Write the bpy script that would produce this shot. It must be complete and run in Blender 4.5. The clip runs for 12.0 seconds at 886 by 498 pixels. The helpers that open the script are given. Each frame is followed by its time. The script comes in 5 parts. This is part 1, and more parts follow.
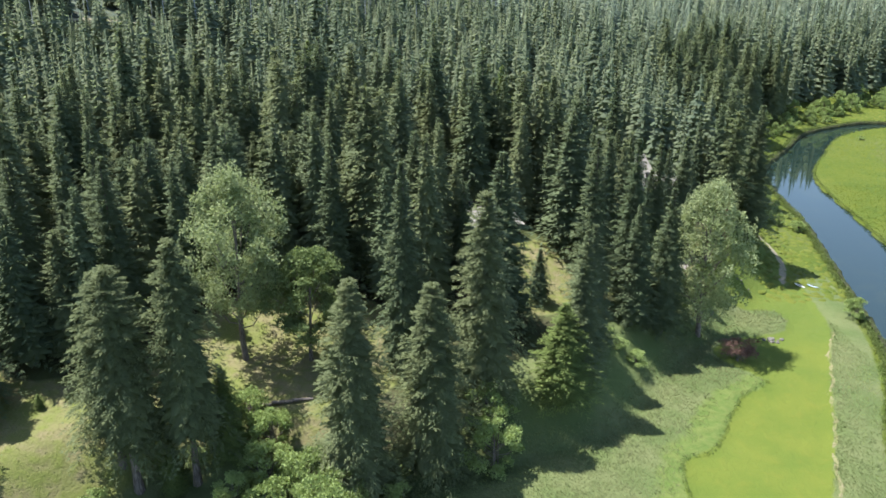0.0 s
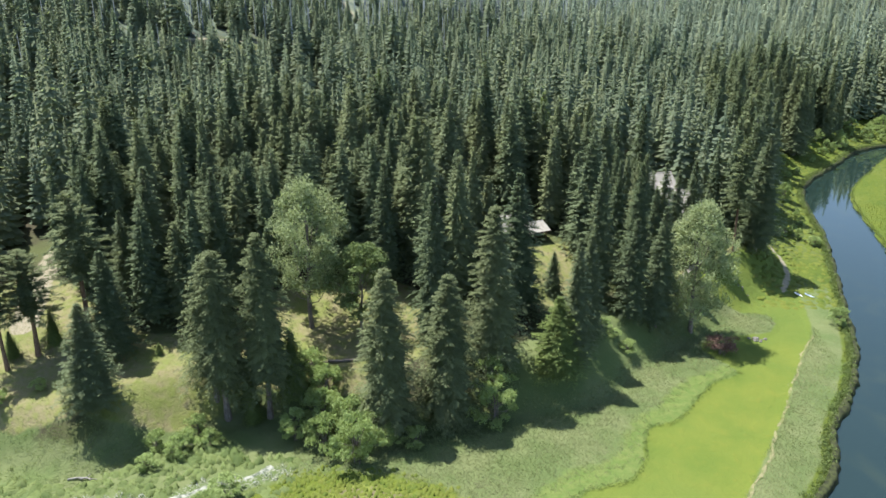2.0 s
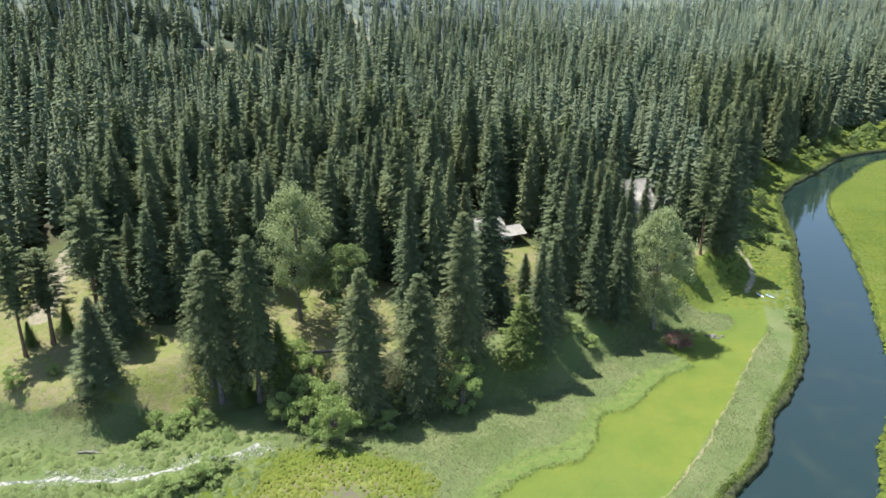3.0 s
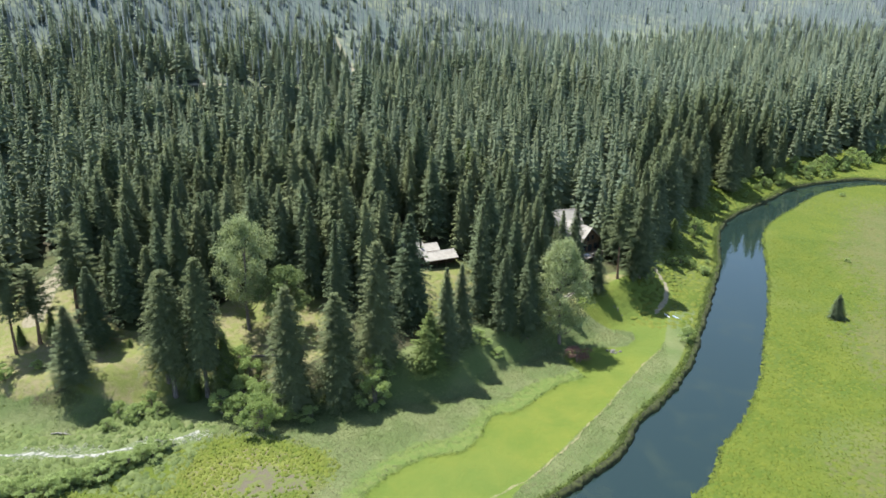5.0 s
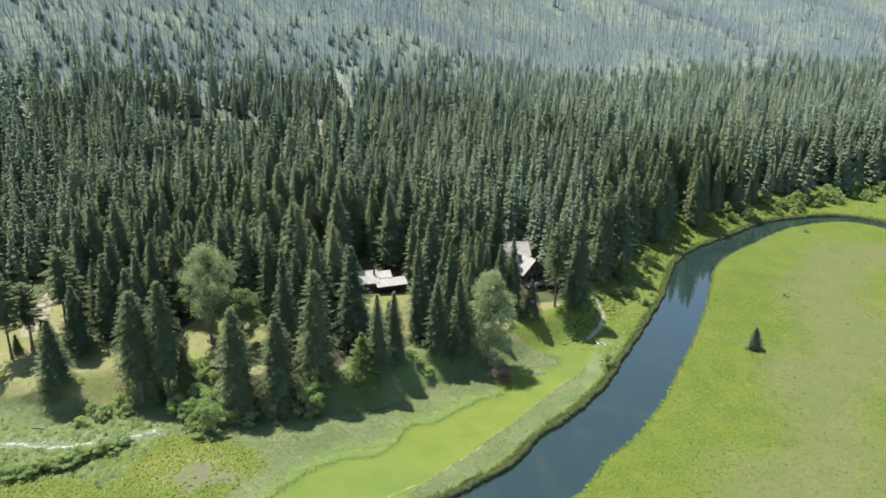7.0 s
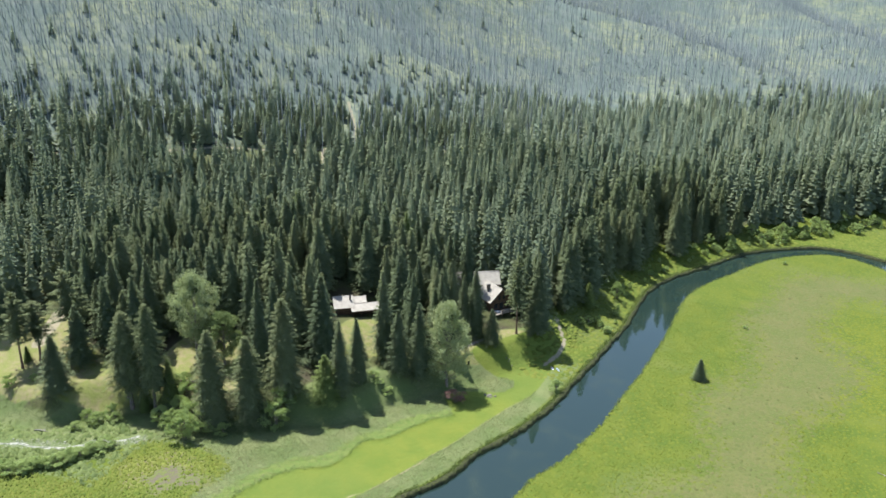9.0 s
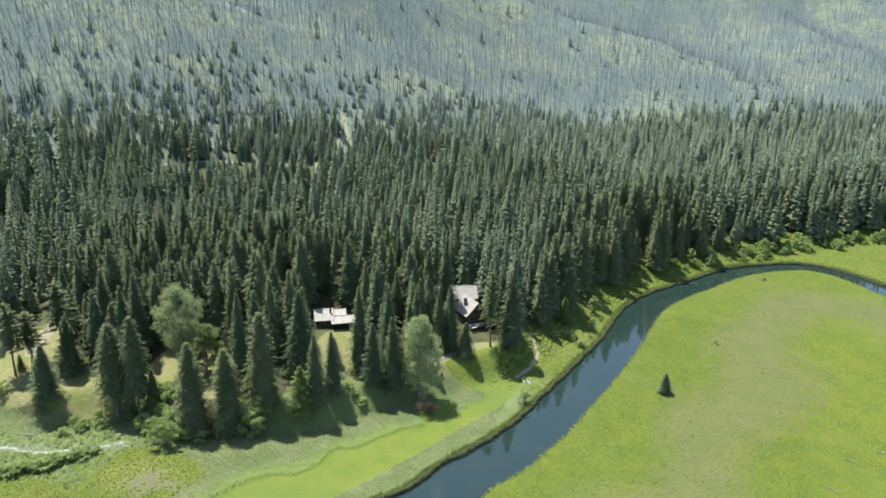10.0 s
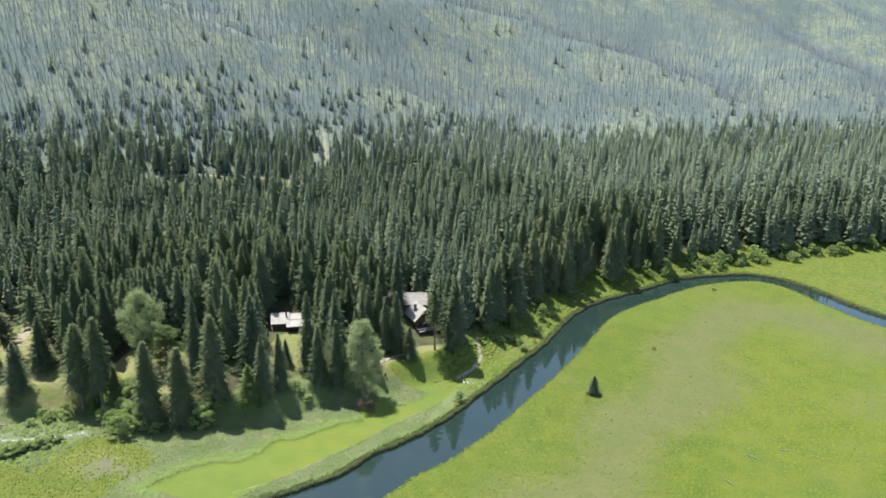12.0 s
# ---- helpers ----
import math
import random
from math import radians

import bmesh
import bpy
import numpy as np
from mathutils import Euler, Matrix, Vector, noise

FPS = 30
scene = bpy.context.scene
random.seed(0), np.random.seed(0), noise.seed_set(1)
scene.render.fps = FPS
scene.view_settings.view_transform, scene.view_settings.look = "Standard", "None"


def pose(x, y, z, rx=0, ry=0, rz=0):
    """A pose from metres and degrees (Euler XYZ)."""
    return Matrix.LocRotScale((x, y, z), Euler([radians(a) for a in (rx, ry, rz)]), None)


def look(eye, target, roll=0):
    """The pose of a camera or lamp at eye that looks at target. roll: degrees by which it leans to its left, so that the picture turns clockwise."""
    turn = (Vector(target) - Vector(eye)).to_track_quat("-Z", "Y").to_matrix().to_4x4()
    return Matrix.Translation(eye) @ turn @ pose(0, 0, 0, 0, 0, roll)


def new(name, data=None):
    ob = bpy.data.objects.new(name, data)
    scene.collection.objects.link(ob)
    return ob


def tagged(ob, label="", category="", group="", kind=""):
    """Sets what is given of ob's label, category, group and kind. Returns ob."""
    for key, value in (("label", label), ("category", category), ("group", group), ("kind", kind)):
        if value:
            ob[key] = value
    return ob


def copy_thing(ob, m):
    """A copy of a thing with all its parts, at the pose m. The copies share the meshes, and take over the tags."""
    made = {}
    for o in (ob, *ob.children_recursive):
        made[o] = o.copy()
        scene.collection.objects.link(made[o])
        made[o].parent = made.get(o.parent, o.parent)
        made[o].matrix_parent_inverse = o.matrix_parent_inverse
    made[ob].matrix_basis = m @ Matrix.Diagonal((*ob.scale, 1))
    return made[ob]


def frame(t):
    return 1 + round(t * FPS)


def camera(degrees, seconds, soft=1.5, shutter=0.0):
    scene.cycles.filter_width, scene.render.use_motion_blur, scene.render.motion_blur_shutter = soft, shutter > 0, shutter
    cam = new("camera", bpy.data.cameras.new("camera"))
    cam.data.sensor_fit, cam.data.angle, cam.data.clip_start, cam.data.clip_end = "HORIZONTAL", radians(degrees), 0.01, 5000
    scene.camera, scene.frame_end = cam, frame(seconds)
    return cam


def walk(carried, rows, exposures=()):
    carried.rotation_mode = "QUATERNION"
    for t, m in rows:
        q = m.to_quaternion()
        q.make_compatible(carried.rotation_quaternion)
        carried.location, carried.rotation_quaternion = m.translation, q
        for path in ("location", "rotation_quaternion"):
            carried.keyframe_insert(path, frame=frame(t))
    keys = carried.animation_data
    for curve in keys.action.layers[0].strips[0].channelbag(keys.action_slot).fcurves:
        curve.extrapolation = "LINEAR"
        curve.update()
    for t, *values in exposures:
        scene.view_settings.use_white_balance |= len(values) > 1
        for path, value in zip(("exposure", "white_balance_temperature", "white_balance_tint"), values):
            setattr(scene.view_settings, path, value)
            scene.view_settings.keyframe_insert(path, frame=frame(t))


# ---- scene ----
cam = camera(59.38, 12.0, 1.6)
PATH = [
    (0, (2.190, -1.115, 60.549), (2.121, 0.755, 59.844), -0.14),
    (0.5, (5.116, -7.546, 63.666), (4.984, -5.680, 62.957), -0.46),
    (1, (8.010, -13.913, 66.250), (7.813, -12.054, 65.539), -0.33),
    (1.5, (10.906, -20.072, 68.861), (10.651, -18.222, 68.145), -0.20),
    (2, (14.238, -25.873, 71.419), (13.942, -24.031, 70.698), -0.09),
    (2.5, (18.328, -31.222, 73.900), (18.007, -29.385, 73.176), -0.07),
    (3, (23.594, -36.328, 76.491), (23.257, -34.494, 75.768), -0.11),
    (5, (51.314, -53.752, 87.915), (50.891, -51.925, 87.220), 0.01),
    (5.5, (59.160, -57.393, 90.553), (58.713, -55.568, 89.870), 0.04),
    (6, (67.181, -60.809, 93.140), (66.707, -58.985, 92.469), 0.06),
    (6.5, (75.480, -64.040, 95.604), (74.973, -62.220, 94.947), 0.01),
    (7, (82.645, -66.662, 98.673), (82.104, -64.850, 98.021), 0.09),
    (9, (110.214, -75.325, 111.694), (109.559, -73.544, 111.062), 0.30),
    (9.5, (117.085, -77.053, 114.987), (116.412, -75.276, 114.361), 0.39),
    (10, (124.028, -78.638, 118.134), (123.341, -76.865, 117.514), 0.45),
    (10.5, (131.167, -80.196, 120.525), (130.468, -78.426, 119.911), 0.46),
    (11, (138.637, -81.953, 121.963), (137.925, -80.185, 121.356), 0.41),
    (11.5, (146.193, -83.863, 122.591), (145.470, -82.097, 121.991), 0.38),
    (12, (153.749, -86.015, 123.078), (153.015, -84.251, 122.487), 0.36),
]
walk(cam, [(t, look(eye, target, roll)) for t, eye, target, roll in PATH])

# ---- sky, sun, exposure ----
SUN_AZ, SUN_EL = radians(153.0), radians(66.0)   # the way towards the sun, counted from +x
scene.view_settings.exposure = 1.80
sun_data = bpy.data.lights.new("sun", "SUN")
sun_data.energy, sun_data.angle, sun_data.color = 3.9, radians(0.6), (1.0, 0.975, 0.94)
sun = new("sun", sun_data)
sun_way = Vector((math.cos(SUN_AZ) * math.cos(SUN_EL), math.sin(SUN_AZ) * math.cos(SUN_EL), math.sin(SUN_EL)))
sun.matrix_world = look(sun_way * 900, (0, 0, 0))
world = bpy.data.worlds.new("sky")
scene.world = world
world.use_nodes = True
wn = world.node_tree.nodes
wl = world.node_tree.links
sky = wn.new("ShaderNodeTexSky")
sky.sky_type, sky.sun_disc = "NISHITA", False
sky.sun_elevation, sky.sun_rotation = SUN_EL, radians(90) - SUN_AZ
sky.altitude, sky.air_density, sky.dust_density = 900, 1.0, 1.6
wl.new(sky.outputs[0], wn["Background"].inputs[0])
wn["Background"].inputs[1].default_value = 0.102

# ---- materials ----
class Nodes:
    """A short way to write a node material."""
    def __init__(self, name):
        self.mat = bpy.data.materials.new(name)
        self.mat.use_nodes = True
        self.tree = self.mat.node_tree
        self.bsdf = self.tree.nodes["Principled BSDF"]

    def put(self, kind, **sockets):
        n = self.tree.nodes.new(kind)
        for k, v in sockets.items():
            self.feed(n.inputs[k.replace("_", " ")], v)
        return n

    def feed(self, socket, v):
        if hasattr(v, "is_output"):
            self.tree.links.new(v, socket)
        else:
            socket.default_value = v

    def where(self):
        return self.put("ShaderNodeNewGeometry").outputs["Position"]

    def local(self):
        return self.put("ShaderNodeTexCoord").outputs["Object"]

    def noise(self, co, scale, detail=3.0, rough=0.55, dist=0.0):
        return self.put("ShaderNodeTexNoise", Vector=co, Scale=scale, Detail=detail, Roughness=rough, Distortion=dist).outputs["Fac"]

    def step(self, v, a, b, to0=0.0, to1=1.0):
        n = self.put("ShaderNodeMapRange")
        n.interpolation_type = "SMOOTHSTEP"
        for k, x in zip(("Value", "From Min", "From Max", "To Min", "To Max"), (v, a, b, to0, to1)):
            self.feed(n.inputs[k], x)
        return n.outputs[0]

    def math(self, op, a, b=0.0):
        n = self.put("ShaderNodeMath")
        n.operation = op
        self.feed(n.inputs[0], a)
        self.feed(n.inputs[1], b)
        return n.outputs[0]

    def mix(self, f, a, b):
        n = self.put("ShaderNodeMix")
        n.data_type = "RGBA"
        for k, v in ((0, f), (6, a), (7, b)):
            if k and not hasattr(v, "is_output"):
                v = (*v, 1.0)
            self.feed(n.inputs[k], v)
        return n.outputs[2]

    def attr(self, name):
        n = self.put("ShaderNodeAttribute")
        n.attribute_name = name
        return n.outputs["Fac"]

    def bump(self, h, strength, distance):
        n = self.put("ShaderNodeBump", Strength=strength, Distance=distance, Height=h)
        self.feed(self.bsdf.inputs["Normal"], n.outputs[0])

    def done(self, color=None, rough=None, spec=None, metal=None):
        for k, v in (("Base Color", color), ("Roughness", rough), ("Specular IOR Level", spec), ("Metallic", metal)):
            if v is not None:
                if k == "Base Color" and not hasattr(v, "is_output"):
                    v = (*v, 1.0)
                self.feed(self.bsdf.inputs[k], v)
        return self.mat


def foliage(name, dark, light, pale, through_light=0.22, tone="", haze_sheen=0.0):
    """Leaves or needles: tones vary from tree to tree and from spray to spray, and light shines through."""
    n = Nodes(name)
    whole = n.attr(tone) if tone else n.put("ShaderNodeObjectInfo").outputs["Random"]
    each = n.put("ShaderNodeNewGeometry").outputs["Random Per Island"]
    c = n.mix(each, dark, light)
    c = n.mix(n.math("MULTIPLY", whole, 0.55), c, pale)
    fine = n.noise(n.where(), 0.9, 2.0)
    c = n.mix(n.step(fine, 0.35, 0.7, 0.0, 0.35), c, light)
    n.done(c, 0.72, 0.10)
    n.bsdf.inputs["Sheen Weight"].default_value = haze_sheen   # bluish sheen that stands in for haze over the far trees
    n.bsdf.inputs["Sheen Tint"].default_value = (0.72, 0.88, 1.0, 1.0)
    glow = n.put("ShaderNodeBsdfTranslucent", Color=n.mix(0.0 if haze_sheen else 0.35, c, (0.16, 0.22, 0.03)))
    m = n.put("ShaderNodeMixShader", Fac=through_light)
    n.tree.links.new(n.bsdf.outputs[0], m.inputs[1])
    n.tree.links.new(glow.outputs[0], m.inputs[2])
    n.tree.links.new(m.outputs[0], n.tree.nodes["Material Output"].inputs["Surface"])
    return n.mat


def bark(name, dark, light):
    n = Nodes(name)
    v = n.noise(n.put("ShaderNodeMapping", Vector=n.local(), Scale=(6, 6, 0.7)).outputs[0], 2.2, 5.0)
    n.bump(v, 0.6, 0.05)
    return n.done(n.mix(n.step(v, 0.3, 0.7), dark, light), 0.9, 0.1)


M_SPRUCE = foliage("spruce_needles", (0.050, 0.074, 0.041), (0.120, 0.154, 0.080), (0.147, 0.170, 0.086), 0.36)
M_CEDAR = foliage("cedar_sprays", (0.062, 0.082, 0.040), (0.142, 0.168, 0.080), (0.158, 0.178, 0.088), 0.36)
M_BRIGHT = foliage("young_spruce_needles", (0.063, 0.094, 0.030), (0.144, 0.190, 0.057), (0.155, 0.198, 0.064), 0.36)
# Forest needles grow paler and bluer with distance: haze put into base colours.
M_NEAR = foliage("forest_needles_hazed", (0.108, 0.152, 0.106), (0.167, 0.210, 0.136), (0.255, 0.275, 0.150), 0.57, "tone")
M_FAR = foliage("far_conifer_needles_hazed", (0.180, 0.242, 0.188), (0.238, 0.292, 0.208), (0.355, 0.378, 0.214), 0.68, "tone", 0.05)
M_SLOPE = foliage("slope_pine_needles_hazed", (0.188, 0.246, 0.212), (0.245, 0.296, 0.230), (0.325, 0.362, 0.240), 0.68, "tone", 0.12)
M_LEAF = foliage("cottonwood_leaves", (0.170, 0.215, 0.104), (0.312, 0.358, 0.184), (0.330, 0.372, 0.194), 0.48)
M_ALDER = foliage("alder_leaves", (0.090, 0.130, 0.052), (0.172, 0.222, 0.090), (0.190, 0.235, 0.100), 0.4)
M_SHRUB = foliage("shrub_leaves", (0.156, 0.218, 0.077), (0.318, 0.405, 0.146), (0.328, 0.401, 0.168), 0.5)
M_GRASS = foliage("sedge_blades", (0.087, 0.120, 0.041), (0.150, 0.177, 0.072), (0.215, 0.200, 0.118), 0.3, "tone")
M_TURF = foliage("dry_turf_blades", (0.105, 0.140, 0.036), (0.170, 0.176, 0.066), (0.290, 0.240, 0.140), 0.25, "tone")
M_BLADE = foliage("bank_grass_blades", (0.105, 0.160, 0.036), (0.180, 0.236, 0.062), (0.215, 0.250, 0.080), 0.3, "tone")
M_MARSH = foliage("marsh_growth", (0.052, 0.082, 0.012), (0.086, 0.112, 0.018), (0.120, 0.122, 0.024), 0.15, "tone")
M_MBLADE = foliage("meadow_blades", (0.054, 0.086, 0.012), (0.100, 0.126, 0.019), (0.122, 0.132, 0.016), 0.3, "tone")
M_STRAW = foliage("dry_sedge", (0.056, 0.076, 0.019), (0.076, 0.084, 0.027), (0.092, 0.088, 0.035), 0.1, "tone")
M_MEADOW = foliage("meadow_sedge", (0.044, 0.072, 0.010), (0.078, 0.098, 0.014), (0.102, 0.112, 0.010), 0.1, "tone")
M_SEDGE = foliage("bank_leaves", (0.060, 0.094, 0.026), (0.138, 0.178, 0.060), (0.150, 0.184, 0.064), 0.4, "tone")
M_HERB = foliage("marsh_herbs", (0.060, 0.094, 0.028), (0.140, 0.184, 0.062), (0.160, 0.192, 0.072), 0.4, "tone")
M_BLOSSOM = foliage("pale_blossom", (0.150, 0.180, 0.095), (0.460, 0.470, 0.390), (0.500, 0.500, 0.430), 0.3, "tone")
M_RED = foliage("dead_red_twigs", (0.070, 0.035, 0.030), (0.180, 0.105, 0.085), (0.200, 0.120, 0.100), 0.05)
M_BARK = bark("grey_bark", (0.075, 0.062, 0.052), (0.225, 0.195, 0.170))
M_PINEBARK = bark("pine_bark", (0.085, 0.055, 0.038), (0.230, 0.150, 0.100))
# Grey dead wood, tinted bluer so the colour stands in for haze.
M_SNAG = bark("silvered_wood_hazed", (0.086, 0.108, 0.110), (0.142, 0.166, 0.168))


def ground_material():
    n = Nodes("ground_cover")
    p = n.where()
    big, mid, small, fine = n.noise(p, 0.018, 4.0), n.noise(p, 0.11, 4.0), n.noise(p, 0.7, 4.0), n.noise(p, 3.5, 3.0)
    edge = n.math("MULTIPLY", n.math("SUBTRACT", n.noise(p, 0.5, 4.0), 0.5), 0.5)

    def mask(name):
        return n.step(n.math("ADD", n.attr(name), edge), 0.38, 0.62)
    tall = n.mix(n.step(mid, 0.35, 0.68), (0.068, 0.094, 0.032), (0.098, 0.114, 0.048))
    tall = n.mix(n.step(small, 0.5, 0.8, 0.0, 0.5), tall, (0.072, 0.100, 0.034))
    lush = n.mix(n.step(small, 0.35, 0.65), (0.066, 0.100, 0.024), (0.090, 0.116, 0.032))
    lawn = n.mix(n.step(mid, 0.3, 0.7), (0.068, 0.097, 0.016), (0.092, 0.112, 0.019))
    lawn = n.mix(n.step(small, 0.5, 0.8, 0.0, 0.4), lawn, (0.110, 0.116, 0.020))
    lawn = n.mix(n.step(big, 0.42, 0.6, 0.0, 0.5), lawn, (0.062, 0.094, 0.020))
    meadow = n.mix(n.step(mid, 0.3, 0.7), (0.046, 0.072, 0.010), (0.072, 0.090, 0.012))
    meadow = n.mix(n.step(big, 0.50, 0.66, 0.0, 0.6), meadow, (0.078, 0.092, 0.030))
    meadow = n.mix(n.step(small, 0.5, 0.75, 0.0, 0.45), meadow, (0.056, 0.082, 0.018))
    straw = n.mix(n.step(mid, 0.35, 0.65), (0.066, 0.080, 0.024), (0.084, 0.085, 0.033))
    floor = n.mix(n.step(mid, 0.35, 0.65), (0.040, 0.036, 0.022), (0.056, 0.066, 0.024))
    dry = n.mix(n.step(small, 0.35, 0.7), (0.150, 0.134, 0.070), (0.118, 0.130, 0.040))
    dry = n.mix(n.step(mid, 0.47, 0.62, 0.0, 0.6), dry, (0.098, 0.124, 0.028))
    gravel = n.mix(n.step(fine, 0.3, 0.7), (0.150, 0.134, 0.088), (0.215, 0.194, 0.136))
    # Burnt ground is paled towards blue-grey: haze put into its colour.
    patch = n.noise(p, 0.022, 5.0, 0.6)
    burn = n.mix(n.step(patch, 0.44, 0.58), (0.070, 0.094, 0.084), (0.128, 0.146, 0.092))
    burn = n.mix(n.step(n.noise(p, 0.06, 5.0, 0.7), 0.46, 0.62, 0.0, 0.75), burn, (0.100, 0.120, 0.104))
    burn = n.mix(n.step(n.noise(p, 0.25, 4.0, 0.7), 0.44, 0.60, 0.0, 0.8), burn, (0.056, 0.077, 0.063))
    yellow = n.mix(n.step(small, 0.4, 0.62), (0.104, 0.124, 0.026), (0.098, 0.088, 0.048))
    brown = n.mix(n.step(small, 0.4, 0.62), (0.082, 0.074, 0.050), (0.080, 0.096, 0.030))
    mud = n.mix(n.step(mid, 0.3, 0.7), (0.016, 0.020, 0.014), (0.036, 0.040, 0.024))
    white = n.mix(n.step(fine, 0.5, 0.66), (0.060, 0.084, 0.028), (0.190, 0.195, 0.150))
    c = tall
    for name, colour in (("lush", lush), ("meadow", meadow), ("straw", straw), ("forest", floor), ("burn", burn), ("dry", dry), ("lawn", lawn), ("yellow", yellow), ("brown", brown), ("froth", white), ("gravel", gravel), ("mud", mud)):
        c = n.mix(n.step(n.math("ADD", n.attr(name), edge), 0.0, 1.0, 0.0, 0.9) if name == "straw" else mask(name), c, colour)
    n.bump(n.math("ADD", n.math("MULTIPLY", small, 1.0), n.math("MULTIPLY", fine, 0.35)), 0.7, 0.35)
    return n.done(c, 0.92, 0.12)


def water_material():
    n = Nodes("river_water")
    p = n.where()
    bed = n.noise(p, 0.09, 4.0, 0.6, 0.8)
    n.bump(n.noise(n.put("ShaderNodeMapping", Vector=p, Scale=(1, 0.45, 1)).outputs[0], 1.6, 3.0), 0.02, 0.08)
    return n.done(n.mix(n.step(bed, 0.48, 0.72), (0.010, 0.020, 0.017), (0.015, 0.025, 0.018)), 0.035, 0.34)


# ---- the lie of the land ----
SHORE = [(-400, 80), (-150, 66), (-75, 57), (-52, 57), (-43, 70), (-33, 76), (-7, 76), (8, 82), (23, 90), (36, 110), (46, 121), (56, 134), (69, 151),
         (75, 174), (84, 213), (91, 242), (109, 267), (131, 294), (152, 316), (178, 338), (240, 390), (420, 440), (900, 520)]   # foot of the wooded bank
RIVER = [(-160, -190, 20), (-50, -55, 19), (14, 7, 17), (58.4, 65, 16.4), (67, 85.5, 16.4), (73.3, 98.7, 15.8), (79, 116, 15.3), (82.2, 133, 15), (85.6, 150, 15), (88.4, 167, 14.6), (91, 184, 13.8),
         (94.2, 216, 14), (100.3, 235, 13), (113, 256, 11.6), (127, 279, 11), (143, 293, 9.5), (157, 300, 9), (170, 297, 8.5), (182, 287, 10), (194, 274, 11), (210, 262, 12), (260, 235, 14), (400, 215, 16), (800, 230, 18)]
BURN = [(-900, 20), (-330, 120), (-250, 160), (-193, 195), (-171, 233), (-125, 290), (-87, 325), (-48, 362), (-3, 400), (42, 445), (94, 490), (151, 525), (233, 560), (900, 800)]   # lower edge of the burnt woods


def spline(pts, step=4.0):
    """A smooth line through a few points."""
    p = np.array([pts[0], *pts, pts[-1]], float)
    out = []
    for a, b, c, d in zip(p[:-3], p[1:-2], p[2:-1], p[3:]):
        t = np.linspace(0, 1, max(2, int(np.hypot(*(c - b)[:2]) / step)), endpoint=False)[:, None]
        out.append(0.5 * (2 * b + (c - a) * t + (2 * a - 5 * b + 4 * c - d) * t ** 2 + (3 * b - a - 3 * c + d) * t ** 3))
    return np.vstack(out + [p[-1:]])


def to_line(x, y, line):
    """Distance to a line of points (plus to its left), and the third value of the nearest stretch."""
    best, side, third = np.full(x.shape, 1e9), np.ones(x.shape), np.zeros(x.shape)
    for a, b in zip(line[:-1], line[1:]):
        dx, dy = b[0] - a[0], b[1] - a[1]
        t = np.clip(((x - a[0]) * dx + (y - a[1]) * dy) / (dx * dx + dy * dy), 0, 1)
        d = np.hypot(x - a[0] - t * dx, y - a[1] - t * dy)
        near = d < best - 1e-9
        best = np.where(near, d, best)
        side = np.where(near, np.sign(dx * (y - a[1]) - dy * (x - a[0])), side)
        if len(a) > 2:
            third = np.where(near, a[2] + t * (b[2] - a[2]), third)
    return best * side, third


def inside(x, y, corners, soft=1.5):
    """1 within the closed outline, 0 outside, with a soft edge."""
    line = spline([*corners, corners[0]], 3.0)
    d = np.abs(to_line(x, y, line)[0])
    odd = np.zeros(x.shape, bool)
    for a, b in zip(line[:-1], line[1:]):
        if a[1] != b[1]:
            odd ^= ((a[1] > y) != (b[1] > y)) & (x < (b[0] - a[0]) * (y - a[1]) / (b[1] - a[1]) + a[0])
    return np.clip(0.5 + np.where(odd, d, -d) / (2 * soft), 0, 1)


def sm(a, b, x):
    t = np.clip((x - a) / (b - a), 0, 1)
    return t * t * (3 - 2 * t)


RIVER_LINE = spline([(x, y, w - 0.6) for x, y, w in RIVER], 6.0)
SHORE_LINE = np.array(SHORE, float)


def wobble(x, y, size, seed=0.0):
    """Cheap smooth unevenness, about -1 to 1."""
    u, v = x / size + seed, y / size - seed
    return (np.sin(u + 1.7 * np.sin(v * 0.6 + seed)) + np.sin(v * 1.1 + 1.3 * np.sin(u * 0.7)) + 0.5 * np.sin(1.9 * u - 1.4 * v)) / 2.5


LAWN = [(11.5, 50), (15, 60), (20.2, 66.6), (26.5, 70.1), (28.8, 76.8), (29.9, 84.0), (35.0, 87.0), (39.6, 95.3), (42.7, 100.1), (47.8, 104.1), (42.2, 111.3), (45.0, 117.5), (56.6, 121.7), (58.2, 129.4), (45.8, 129.9), (44.0, 134.3), (53.9, 148.3), (64.5, 159.8), (69.2, 157.9), (67.3, 142.2), (65.3, 124.0), (60.1, 111.5), (51.2, 88.9), (40.8, 66.2), (32.2, 51.4)]
CLEARING = [(-65.2, 61.5), (-84.6, 66.3), (-97.1, 77.6), (-85.9, 94.5), (-72.2, 92.9), (-58.6, 86.2), (-49.6, 88.9), (-39.1, 92.0), (-31.9, 86.8), (-38.1, 75.3), (-49.5, 67.3)]
GLADE = [(-37.6, 80.8), (-40.8, 93.5), (-36.5, 105.0), (-26.1, 108.1), (-13.9, 107.0), (-6.0, 99.3), (-10.3, 84.7), (-20.9, 80.1)]
YARD = [(4.9, 115.3), (3.9, 126.6), (14.1, 133.4), (20.9, 129.9), (22.0, 121.0), (13.7, 109.9)]
SLOPE = [(35.5, 123.7), (39.4, 131.9), (42.9, 141.9), (50.1, 149.9), (57.6, 149.5), (52.2, 136.1), (43.0, 126.0)]
